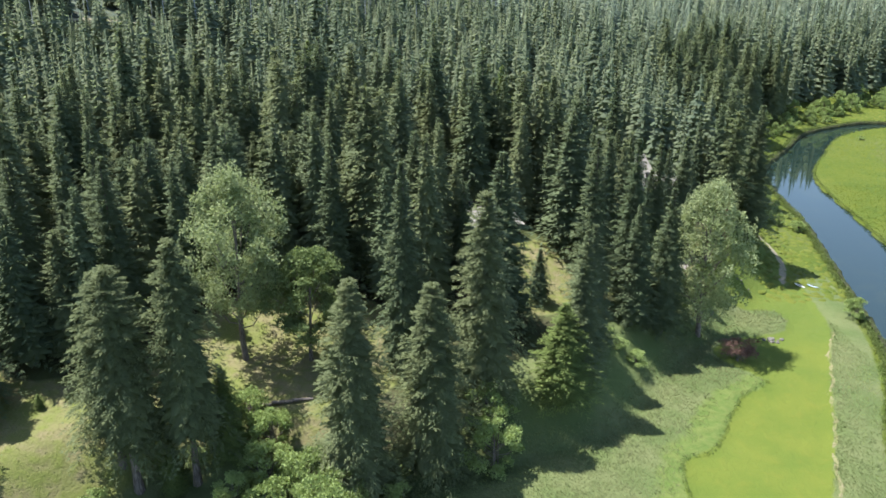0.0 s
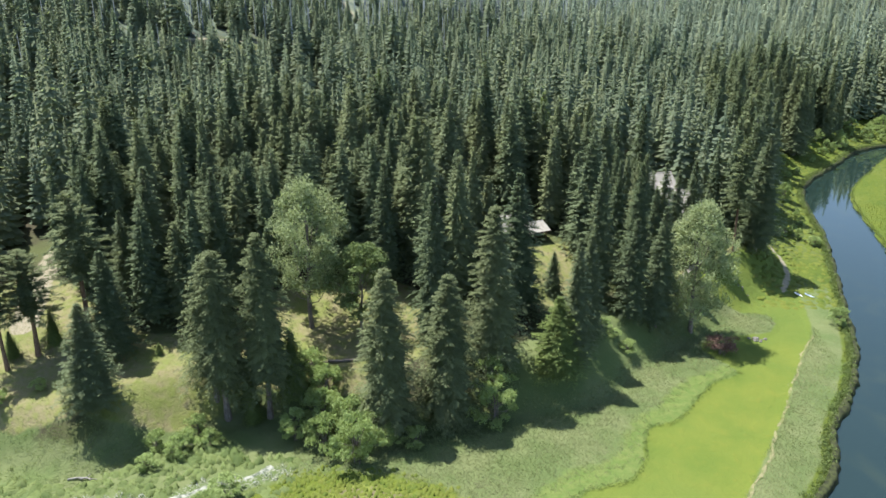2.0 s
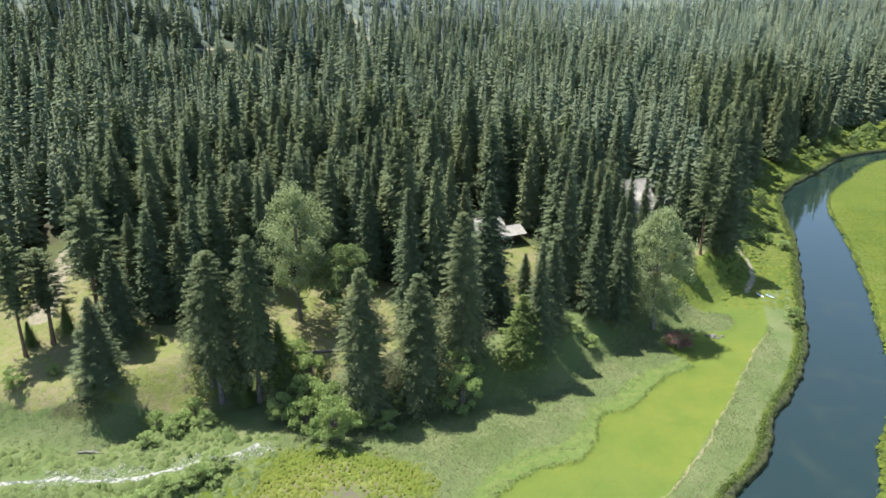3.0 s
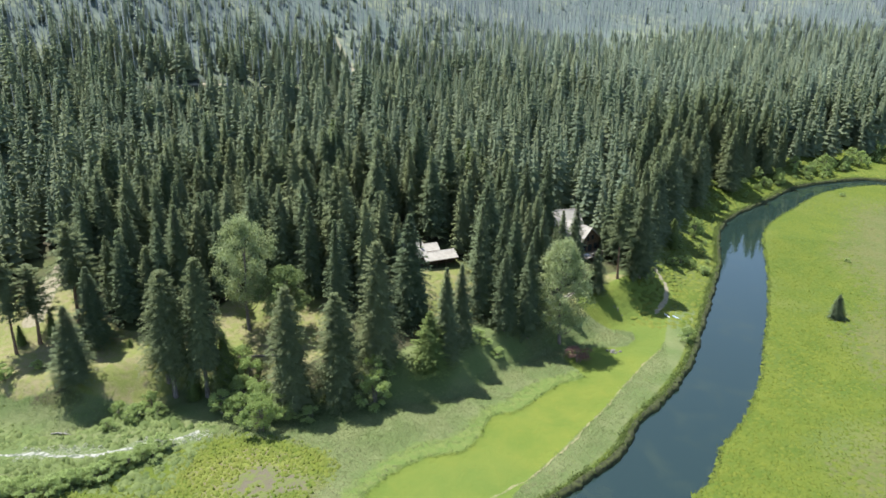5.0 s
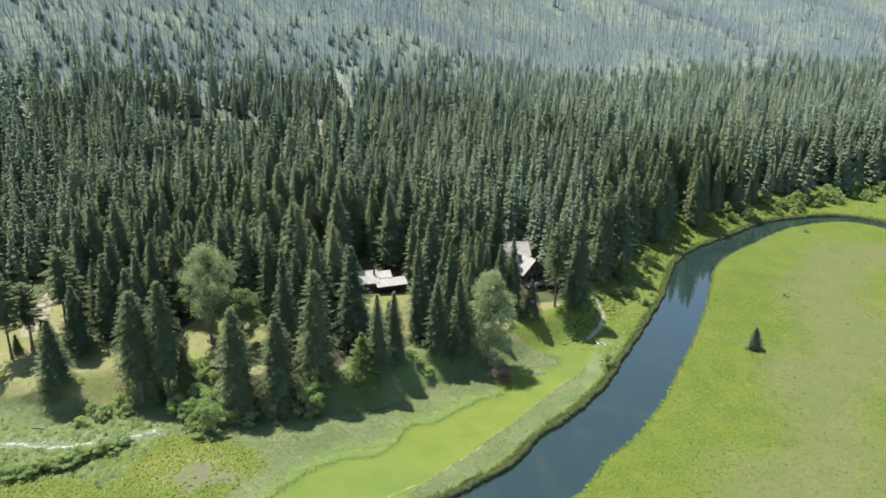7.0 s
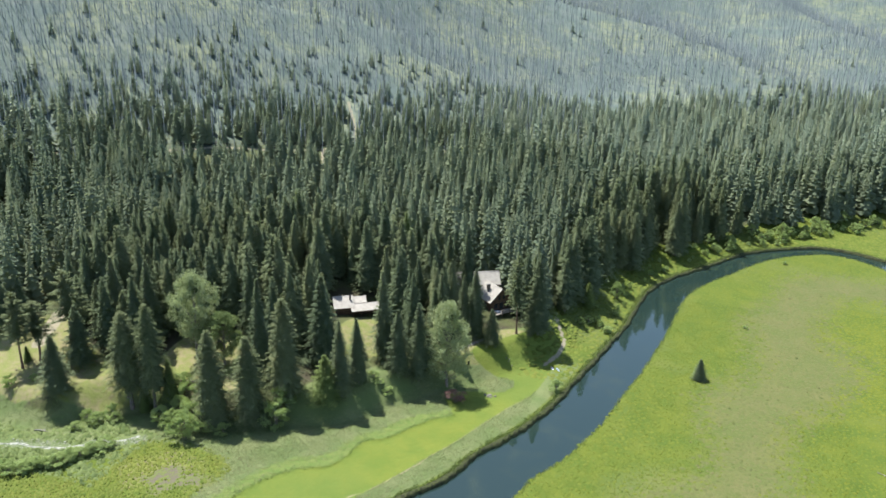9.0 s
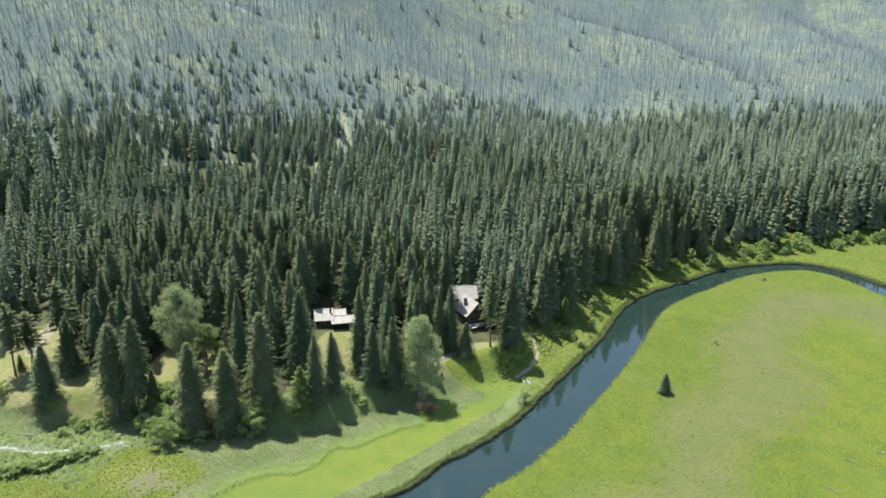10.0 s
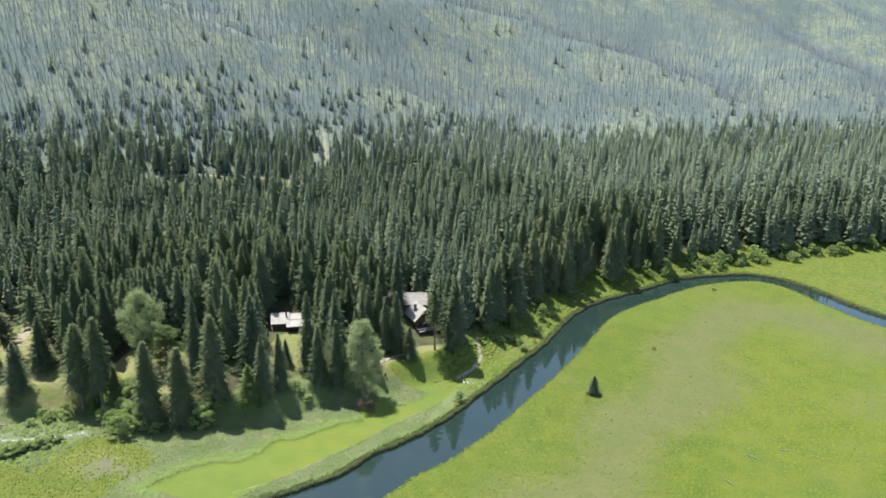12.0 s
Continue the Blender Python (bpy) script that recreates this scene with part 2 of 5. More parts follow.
YELLOW = [(-25.1, 55.2), (-15.2, 63.9), (-2.2, 63.2), (4.4, 54.6), (0.1, 45.0), (-15.2, 42.7)]
MARSH = [(-70, 30), (-52, 37), (-40, 41), (-33, 48), (-27, 58), (-19, 64), (-5, 65), (4, 60), (3, 47), (-2, 30)]
BROWN = [(-16, 50), (-9, 56.5), (0, 57), (6, 52), (2, 46), (-8, 45)]
FROTH = [(-55.6, 51.3), (-40.6, 56.4), (-31.7, 61.4), (-25.1, 65.3), (-22.9, 62.2), (-31.8, 56.3), (-42.9, 51.3), (-56.4, 47.2)]
TRACK = [(62.0, 168.6), (64.3, 163.6), (67.3, 158.1), (66.8, 150.5), (64.3, 143.2)]
FOOTPATH = [(34.1, 57.1), (40.8, 66.2), (45.6, 74.8), (51.2, 88.9), (54.8, 98.0), (60.1, 111.5), (64.5, 121.2)]
STRAW = [(112.0, 80.0), (122.0, 104.0), (129.0, 132.0), (136.0, 160.0), (139.0, 186.0), (142.0, 212.0), (150.0, 244.0), (170.0, 254.0), (189.0, 245.0), (206.0, 237.0)]
ROAD = [(-236, 132), (-163, 169), (-146, 179), (-131, 189), (-116, 199), (-83, 225), (-71, 235), (-60, 250), (-31, 283), (36.3, 335)]
SPUR = [(-57, 255), (-66, 275), (-83, 302)]
DRIVE = [(-66, 241), (-52.4, 217), (-47.7, 204.3), (-36.5, 184.0), (-9.0, 156.2), (5.4, 139.4)]
SPURS = [(20, [(-360, 215), (-288, 267), (-268, 282), (-246, 298)]), (15, [(-240, 300), (-210, 324), (-179, 360), (-161, 379), (-132, 386), (-105, 390)]),
         (22, [(-200, 470), (-116, 555), (-89, 579), (-61, 607), (-21, 617), (11, 611), (47, 608), (83, 587)]), (34, [(-60, 1120), (56, 997), (97, 938), (126, 905), (170, 808), (208, 691)]),
         (42, [(60, 1230), (141, 1150), (187, 1116), (238, 1100), (282, 1060)])]   # spurs of the mountain: height, and the line of the crest
WEST_DRIVE = [(-77.1, 83.0), (-82.6, 97.6), (-83.6, 112.4), (-83.1, 132.8)]


def burn_line(x, y):
    """How far a place lies beyond the edge of the burnt woods."""
    return to_line(x, y, np.array(BURN, float))[0]


def height(x, y):
    x, y = np.asarray(x, float), np.asarray(y, float)
    edge = to_line(x, y, SHORE_LINE)[0]
    s = np.maximum(edge, 0)
    east = sm(56, 70, x)
    z = (7 - 2 * east) * sm(-1 - 3 * east, 10 + 5 * east, edge) + (2.5 + 2 * east) * sm(10, 30, s)
    z += 0.22 * np.clip(s - 20, 0, 130) + 0.02 * np.maximum(s - 150, 0) + 8 * (1 - sm(-190, -50, x)) * sm(20, 110, s)
    up = -0.88 * (x - 11) + 0.47 * (y - 415)
    z += 0.26 * (np.sqrt(up * up + 900) + up - 6) / 2 + 0.22 * np.maximum(up - 130, 0) + 4 * sm(0, 120, up) * wobble(x + 0.55 * y, y * 0.35, 60, 2.0)
    for rise, crest in SPURS:
        d = to_line(x, y, np.array(crest, float))[0]
        z += rise * np.exp(-(d / np.where(d > 0, 20 + 0.8 * rise, 70 + rise)) ** 2)
    z += 1.2 * sm(40, 120, s) * wobble(x, y, 17, 1.0) + 0.16 * wobble(x, y, 4.5) + 0.12 * wobble(x, y, 11, 3.0)
    d, w = to_line(x, y, RIVER_LINE)
    z += 0.5 * np.where(d > 0, 1, 0.4) * (1 - inside(x, y, LAWN, 0.5)) * sm(1, 5, np.abs(d) - w / 2) * (1 - sm(-3, 1, edge))
    z -= 3.2 * (1 - sm(-1.0, 0.5, np.abs(d) - w / 2)) + np.where(np.abs(d) < w / 2, 0.4, 0)
    return z


def covers(x, y):
    """How much of each ground cover lies at a place."""
    s = to_line(x, y, SHORE_LINE)[0]
    d, w = to_line(x, y, RIVER_LINE)
    line = lambda pts, half: np.clip(0.5 + (half - np.abs(to_line(x, y, spline(pts, 4.0))[0])) / 1.6, 0, 1)
    c = {}
    # Reaches down into the living woods: its haze-pale tone lifts gaps between trees.
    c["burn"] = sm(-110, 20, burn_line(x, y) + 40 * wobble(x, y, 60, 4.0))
    c["dry"] = np.maximum.reduce([inside(x, y, k) for k in (CLEARING, GLADE, YARD, SLOPE)])
    c["forest"] = np.clip(0.5 + (s - 4 - 9 * sm(0, 10, x) - 3 * sm(52, 64, x)) / 6, 0, 1) * (1 - c["dry"])
    c["meadow"] = np.where(d < -w / 2 + 1, 1.0, np.maximum.reduce([sm(40, 60, y) * sm(-1.5, 1.5, 10 - d) * (x > 20), inside(x, y, MARSH, 5.0), sm(110, 190, x + 10 * wobble(x, y, 9)) * (s < 0), sm(54, 66, x) * sm(140, 155, y)]))
    c["straw"] = np.clip(1.0 - np.abs(to_line(x, y, spline(STRAW, 6.0))[0] + 7 * wobble(x, y, 13, 1.0)) / 24, 0, 1) * np.where(d < -w / 2 - 4, 1, 0)
    c["lawn"] = inside(x, y, LAWN, 1.0)
    c["lush"] = np.clip(1.1 - np.abs(to_line(x, y, spline(LAWN[:10], 3.0))[0] + 2.0 * wobble(x, y, 5, 3.0)) / 6.5, 0, 1)
    c["yellow"] = inside(x, y, YELLOW, 7.0) * (0.75 + 0.4 * wobble(x, y, 3.0))
    c["brown"] = inside(x, y, BROWN, 3.0) * (0.7 + 0.5 * wobble(x, y, 2.5, 4.0))
    c["froth"] = inside(x, y, FROTH, 1.6) * (0.8 + 0.4 * wobble(x, y, 2.0))
    c["gravel"] = np.maximum.reduce([line(TRACK, 0.7), line(FOOTPATH, 0.35) * 0.45, line(ROAD, 0.7), line(SPUR, 0.9) * 0.9, line(DRIVE[:5], 0.9), line(WEST_DRIVE, 2.5)])
    c["mud"] = 1 - sm(-0.8, 0.4, np.abs(d) - w / 2)
    return c


# ---- mesh helpers ----
def mesh_of(name, verts, faces, material, smooth=False):
    """A mesh from an array of corners and an array of triangles or quads."""
    me = bpy.data.meshes.new(name)
    k = faces.shape[1]
    me.vertices.add(len(verts))
    me.vertices.foreach_set("co", np.ascontiguousarray(verts, np.float32).ravel())
    me.loops.add(faces.size)
    me.loops.foreach_set("vertex_index", np.ascontiguousarray(faces, np.int32).ravel())
    me.polygons.add(len(faces))
    me.polygons.foreach_set("loop_start", np.arange(0, faces.size, k, dtype=np.int32))
    me.polygons.foreach_set("use_smooth", np.full(len(faces), smooth))
    me.update(calc_edges=True)
    me.materials.append(material)
    return me


def point_values(me, name, values):
    me.attributes.new(name, "FLOAT", "POINT").data.foreach_set("value", np.ascontiguousarray(values, np.float32))


def soft_normals(v, t, way, rng, own=0.45, rough=0.25):
    """Turns triangles to face outward along way (one per corner), and gives corner normals between way and the triangle's own."""
    a, b, c = v[t[:, 0]], v[t[:, 1]], v[t[:, 2]]
    g = np.cross(b - a, c - a)
    g /= np.linalg.norm(g, axis=1)[:, None] + 1e-9
    back = (g * way[t].mean(1)).sum(1) < 0
    t = np.where(back[:, None], t[:, ::-1], t)
    g = np.where(back[:, None], -g, g)
    n = way.copy()
    for k in range(3):
        n[t[:, k]] = way[t[:, k]] + own * g
    n += rng.normal(0, rough, n.shape)
    return t, n / (np.linalg.norm(n, axis=1)[:, None] + 1e-9)


def outward(v, up=0.75):
    """Away from an upright stem through the origin, and up."""
    r = np.hypot(v[:, 0], v[:, 1]) + 1e-6
    f = np.minimum(1, r / (0.25 * r.max()))
    n = np.stack([v[:, 0] / r * f, v[:, 1] / r * f, np.full(len(v), up)], -1)
    return n / np.linalg.norm(n, axis=1)[:, None]


def part(name, me, parent, label=""):
    ob = new(name, me)
    ob.parent = parent
    return tagged(ob, label)


# ---- ground ----
def ramp_axis(lo, hi, step, low_end, high_end):
    core = np.arange(lo, hi, step)
    grow = step * 1.09 ** np.arange(1, 120)
    up, down = hi + np.cumsum(grow), lo - np.cumsum(grow)
    return np.concatenate([down[down > low_end][::-1], core, up[up < high_end]])


def build_ground():
    gx, gy = ramp_axis(-95, 215, 1.35, -3200, 3600), ramp_axis(35, 320, 1.4, -2500, 4300)
    x, y = (a.ravel() for a in np.meshgrid(gx, gy))
    i = np.arange(len(x)).reshape(len(gy), len(gx))
    quads = np.stack([i[:-1, :-1], i[:-1, 1:], i[1:, 1:], i[1:, :-1]], -1).reshape(-1, 4)
    me = mesh_of("ground", np.stack([x, y, height(x, y)], -1), quads, ground_material(), True)
    for name, v in covers(x, y).items():
        point_values(me, name, v)
    tagged(new("ground", me), "grassy river flat rising to wooded slopes and mountain", "ground", kind="structure")


def build_water():
    line = spline(RIVER, 3.0)
    way = np.gradient(line[:, :2], axis=0)
    side = np.stack([-way[:, 1], way[:, 0]], -1) / np.linalg.norm(way, axis=1)[:, None]
    half = line[:, 2:3] / 2 + 2.5
    rows = np.stack([line[:, :2] + side * half * k for k in (1, 0, -1)], 1)
    v = np.concatenate([rows, np.full((*rows.shape[:2], 1), -1.0)], -1).reshape(-1, 3)
    i = np.arange(len(v)).reshape(-1, 3)
    quads = np.concatenate([np.stack([i[:-1, k], i[:-1, k + 1], i[1:, k + 1], i[1:, k]], -1) for k in (0, 1)])
    tagged(new("water", mesh_of("water", v, quads[:, ::-1], water_material(), True)), "calm blue-green river reflecting sky and trees", "river", kind="structure")


build_ground()


def build_stream():
    """A shallow trickle, pale with pebbles, winding through the marsh."""
    line = spline([(-75, 44, 0), (-56.1, 49.1, 0), (-46.2, 51.0, 0), (-36.9, 55.1, 0), (-29.2, 61.0, 0), (-26.0, 64.5, 0)], 0.8)[:, :2]
    way = np.gradient(line, axis=0)
    nrm = np.stack([-way[:, 1], way[:, 0]], -1) / np.linalg.norm(way, axis=1)[:, None]
    u = np.arange(len(line))
    mid = line + nrm * (0.35 * np.sin(u * 0.27) + 0.2 * np.sin(u * 0.71))[:, None]
    half = (0.46 + 0.16 * np.sin(u * 0.5) + 0.1 * np.sin(u * 1.7))[:, None]
    rows = [mid + nrm * half * k for k in (-1, -0.4, 0.4, 1)]
    v = np.concatenate([np.concatenate([r, (height(r[:, 0], r[:, 1]) + z)[:, None]], 1) for r, z in zip(rows, (0.0, 0.08, 0.08, 0.0))])
    i = np.arange(len(line) * 4).reshape(4, -1)
    f = np.stack([i[:-1, :-1], i[1:, :-1], i[1:, 1:], i[:-1, 1:]], -1).reshape(-1, 4)
    n = Nodes("pebbly_stream")
    n.done(n.mix(n.step(n.noise(n.where(), 1.6, 4.0), 0.40, 0.60), (0.070, 0.084, 0.056), (0.230, 0.235, 0.200)), 0.7, 0.1)
    tagged(new("stream", mesh_of("stream", v, f, n.mat, True)), "shallow pale pebbly stream winding through the marsh", "stream", kind="structure")


def build_footpath():
    """A trodden ribbon of bare earth beside the lawn."""
    line = spline([(x, y, 0.0) for x, y in FOOTPATH], 0.7)[:, :2]
    way = np.gradient(line, axis=0)
    nrm = np.stack([-way[:, 1], way[:, 0]], -1) / np.linalg.norm(way, axis=1)[:, None]
    u = np.arange(len(line))
    mid = line + nrm * (0.25 * np.sin(u * 0.31) + 0.15 * np.sin(u * 0.83))[:, None]
    half = (0.24 + 0.08 * np.sin(u * 0.9) + 0.06 * np.sin(u * 2.3))[:, None]
    rows = [mid + nrm * half * k for k in (-1, -0.4, 0.4, 1)]
    v = np.concatenate([np.concatenate([r, (height(r[:, 0], r[:, 1]) + z)[:, None]], 1) for r, z in zip(rows, (0.0, 0.05, 0.05, 0.0))])
    i = np.arange(len(line) * 4).reshape(4, -1)
    f = np.stack([i[:-1, :-1], i[1:, :-1], i[1:, 1:], i[:-1, 1:]], -1).reshape(-1, 4)
    n = Nodes("trodden_earth")
    n.done(n.mix(n.step(n.noise(n.where(), 1.1, 4.0), 0.35, 0.65), (0.095, 0.112, 0.038), (0.160, 0.148, 0.082)), 0.95, 0.1)
    tagged(new("footpath", mesh_of("footpath", v, f, n.mat, True)), "narrow trodden earth footpath beside the mown lawn", "path", kind="structure")


def build_bank(name, side, dark, light, label):
    """The earth bank of the river: a steep uneven face from the water up to the turf, its shade put into the colour."""
    rng = np.random.default_rng(3)
    line = spline(RIVER[2:24], 0.7)
    line = line[(line[:, 1] > 20) & (line[:, 0] < 330)]
    way = np.gradient(line[:, :2], axis=0)
    nrm = side * np.stack([-way[:, 1], way[:, 0]], -1) / np.linalg.norm(way, axis=1)[:, None]
    n = len(line)
    u = np.arange(n)
    bulge = 0.22 * np.sin(u * 0.37) + 0.16 * np.sin(u * 1.13 + 1) + rng.normal(0, 0.08, n)
    rows = []
    for off, z in ((-0.85, -1.35), (-0.7, -0.85), (-0.5, -0.35), (-0.2, 0.02), (0.5, 0.05)):
        p = line[:, :2] + nrm * (line[:, 2] / 2 + off + bulge * (off < 0) + rng.normal(0, 0.05, n))[:, None]
        top = np.maximum(height(p[:, 0], p[:, 1]), 0) if off > 0 else 0 * u
        rows.append(np.concatenate([p, (z + top + rng.normal(0, 0.05, n))[:, None]], 1))
    v = np.concatenate(rows)
    i = np.arange(n * 5).reshape(5, -1)
    f = np.stack([i[:-1, :-1], i[1:, :-1], i[1:, 1:], i[:-1, 1:]], -1).reshape(-1, 4)
    m = Nodes(name + "_earth")
    g = m.noise(m.where(), 1.4, 4.0)
    m.bump(g, 0.6, 0.1)
    m.done(m.mix(m.step(g, 0.35, 0.65), dark, light), 0.95, 0.1)
    tagged(new(name, mesh_of(name, v, f, m.mat, True)), label, "river bank", kind="structure")


build_stream()
build_footpath()
build_water()
# The near-black tones paint the shade on the bank's river face.
build_bank("river_bank", 1, (0.018, 0.020, 0.012), (0.050, 0.058, 0.022), "steep earth bank with roots and grass, darkened to stand for its shade")



# ---- trees ----
def tube(points, radii, sides=7):
    """Corners and triangles of a tapered round limb along points."""
    p = np.asarray(points, float)
    way = np.gradient(p, axis=0)
    way /= np.linalg.norm(way, axis=1)[:, None]
    ref = np.where(np.abs(way[:, 2:3]) > 0.9, np.array([[1.0, 0, 0]]), np.array([[0, 0, 1.0]]))
    u = np.cross(way, ref)
    u /= np.linalg.norm(u, axis=1)[:, None]
    w = np.cross(way, u)
    a = np.linspace(0, 2 * np.pi, sides, endpoint=False)
    ring = p[:, None] + np.asarray(radii)[:, None, None] * (np.cos(a)[None, :, None] * u[:, None] + np.sin(a)[None, :, None] * w[:, None])
    i = np.arange(len(p) * sides).reshape(len(p), sides)
    j = np.roll(i, -1, 1)
    quads = np.stack([i[:-1], j[:-1], j[1:], i[1:]], -1).reshape(-1, 4)
    return ring.reshape(-1, 3), np.concatenate([quads[:, [0, 1, 2]], quads[:, [0, 2, 3]]])


def join(pieces):
    verts, tris, n = [], [], 0
    for v, t in pieces:
        verts.append(v)
        tris.append(t + n)
        n += len(v)
    return np.concatenate(verts), np.concatenate(tris)


def bough_fans(rng, tall, wide, tiers, points, base=0.06, full=0.9, droop=0.3):
    """Rings of drooping boughs round a stem, each a ridged leaf of two triangles, narrowing to a pointed tip, over a slim cone."""
    k = np.clip((np.arange(tiers) + rng.uniform(-0.4, 0.4, tiers)) / tiers, 0, 0.975)
    k = np.repeat(k, points)
    n = len(k)
    a = np.tile(np.arange(points), tiers) * 2 * np.pi / points + np.repeat(rng.random(tiers) * 6.28, points) + rng.normal(0, 0.22, n)
    r = wide / 2 * (1 - k) ** full * np.minimum(1, 0.62 + k * 4) * rng.uniform(0.66, 1.16, n) + 0.02 * wide
    z = tall * (base + (1 - base) * k) + rng.normal(0, 0.25, n) * tall / tiers
    e, q = np.stack([np.cos(a), np.sin(a)], -1), np.stack([-np.sin(a), np.cos(a)], -1)
    half = r * 2.1 / points * rng.uniform(0.75, 1.25, n)
    root = np.stack([0 * z, 0 * z, np.minimum(z + 0.42 * r, tall * 0.995)], -1)
    mid = [np.concatenate([e * (0.62 * r)[:, None] + sgn * q * half[:, None], (z + (0.02 - droop * 0.5) * r)[:, None]], 1) for sgn in (-1, 1)]
    tip = np.concatenate([e * r[:, None], (z - droop * r * rng.uniform(0.6, 1.2, n) + 0.12 * r)[:, None]], 1)
    v = np.stack([root, mid[0], tip, mid[1]], 1).reshape(-1, 3)
    i = np.arange(n)[:, None] * 4
    t = np.concatenate([i + np.array([[0, 1, 2]]), i + np.array([[0, 2, 3]])])
    c = np.arange(5) * 2 * np.pi / 5
    cone = np.concatenate([np.stack([0.13 * wide * np.cos(c), 0.13 * wide * np.sin(c), np.full(5, tall * base)], -1), [[0, 0, tall]]])
    ct = np.stack([np.arange(5), (np.arange(5) + 1) % 5, np.full(5, 5)], -1)
    return join([(v, t), (cone, ct)])


def conifer_crown(rng, tall, wide, boughs, per, size, base=0.08, droop=0.35, full=0.75, ragged=0.25, inner=0.25, whorl=7, core=0.62):
    """Boughs in whorls up the stem; each is a flat fan of small pointed sprigs, one loose triangle a sprig, round a dense core."""
    u = base + (1 - base) * (np.floor((np.arange(boughs) + 0.5) / whorl) * whorl + 0.5 * whorl) / boughs
    u = np.clip(u + rng.normal(0, 0.38 * whorl / boughs, boughs), base, 0.985)
    az = np.arange(boughs) * 2 * np.pi / whorl + np.floor(np.arange(boughs) / whorl) * 2.4 + rng.normal(0, 0.3, boughs)
    k = (u - base) / (1 - base)
    reach = wide / 2 * np.minimum(1, (1 - k) ** full + 0.02) * np.minimum(1, 0.6 + k * 4) * (1 + rng.normal(0, ragged, boughs)).clip(0.45, 1.35) + 0.05
    e = np.stack([np.cos(az), np.sin(az), 0 * az], -1)
    side = np.stack([-np.sin(az), np.cos(az), 0 * az], -1)
    first = -droop * 0.5 + 0.5 * k ** 2 + rng.normal(0, 0.07, boughs)
    bend = -droop * (1 - 0.8 * k)
    i = np.repeat(np.arange(boughs), per)
    m = len(i)
    s = inner + (1 - inner) * rng.random(m) ** 0.7
    t = rng.uniform(-1, 1, m)
    w = reach[i] * 0.25 * (1.08 - s) + 0.10
    p = e[i] * (reach[i] * s)[:, None] + side[i] * (t * w)[:, None]
    p[:, 2] = u[i] * tall + reach[i] * (first[i] * s + bend[i] * s * s) - 0.25 * droop * np.abs(t) * w + rng.normal(0, 0.05 * size + 0.03, m)
    way = e[i] * (0.55 + 0.5 * rng.random((m, 1))) + side[i] * (t * 0.9 + rng.normal(0, 0.25, m))[:, None]
    way[:, 2] = (first + bend)[i] * 0.6 + rng.normal(0, 0.28, m)
    way /= np.linalg.norm(way, axis=1)[:, None]
    q = np.cross(way, np.stack([rng.normal(0, 0.35, m), rng.normal(0, 0.35, m), np.ones(m)], -1))
    q /= np.linalg.norm(q, axis=1)[:, None]
    long = size * rng.uniform(0.7, 1.4, (m, 1)) * (0.45 + 0.55 * np.minimum(1, reach[i, None] / (0.3 * wide)))
    v = np.stack([p - q * long * 0.19, p + q * long * 0.19, p + way * long * 1.15], 1)
    cv, ct = bough_fans(rng, tall, wide * core, 64, 9, base, full, droop)
    leader = np.array([[[-0.1, 0, tall * 0.95], [0.1, 0.05, tall * 0.95], [0, 0, tall * 1.01]], [[0, -0.1, tall * 0.95], [0.03, 0.1, tall * 0.95], [0, 0, tall * 1.01]]])
    v = np.concatenate([v, leader])
    return join([(v.reshape(-1, 3), np.arange(v.shape[0] * 3).reshape(-1, 3)), (cv, ct)])


def conifer(name, seed, tall, wide, boughs, per, size, needles, wood, lean=0.0, **shape):
    """A conifer thing at the origin: an Empty with trunk and crown."""
    rng = np.random.default_rng(seed)
    tree = new(name)
    r = 0.011 * tall + 0.05
    zs = np.linspace(-0.6, tall * 0.97, 9)
    f = np.clip(zs / tall, 0, 1)
    sway = np.stack([lean * f * (1 - 0.5 * f) * tall + 0.12 * np.sin(f * 5 + seed), 0.12 * np.cos(f * 4 + seed), zs], -1)
    v, t = tube(sway, r * (1 - f) ** 0.8 + 0.02 + 0.5 * r * np.exp(-f * 30))
    part("trunk", mesh_of("trunk", v, t, wood, True), tree)
    v, t = conifer_crown(rng, tall, wide, boughs, per, size, **shape)
    h = np.clip(v[:, 2] / tall, 0, 1)
    v[:, 0] += lean * h * (1 - 0.5 * h) * tall
    t, n = soft_normals(v, t, outward(v), rng, 0.9, 0.3)
    me = mesh_of("crown", v, t, needles, True)
    me.normals_split_custom_set_from_vertices(n)
    part("crown", me, tree)
    return tree


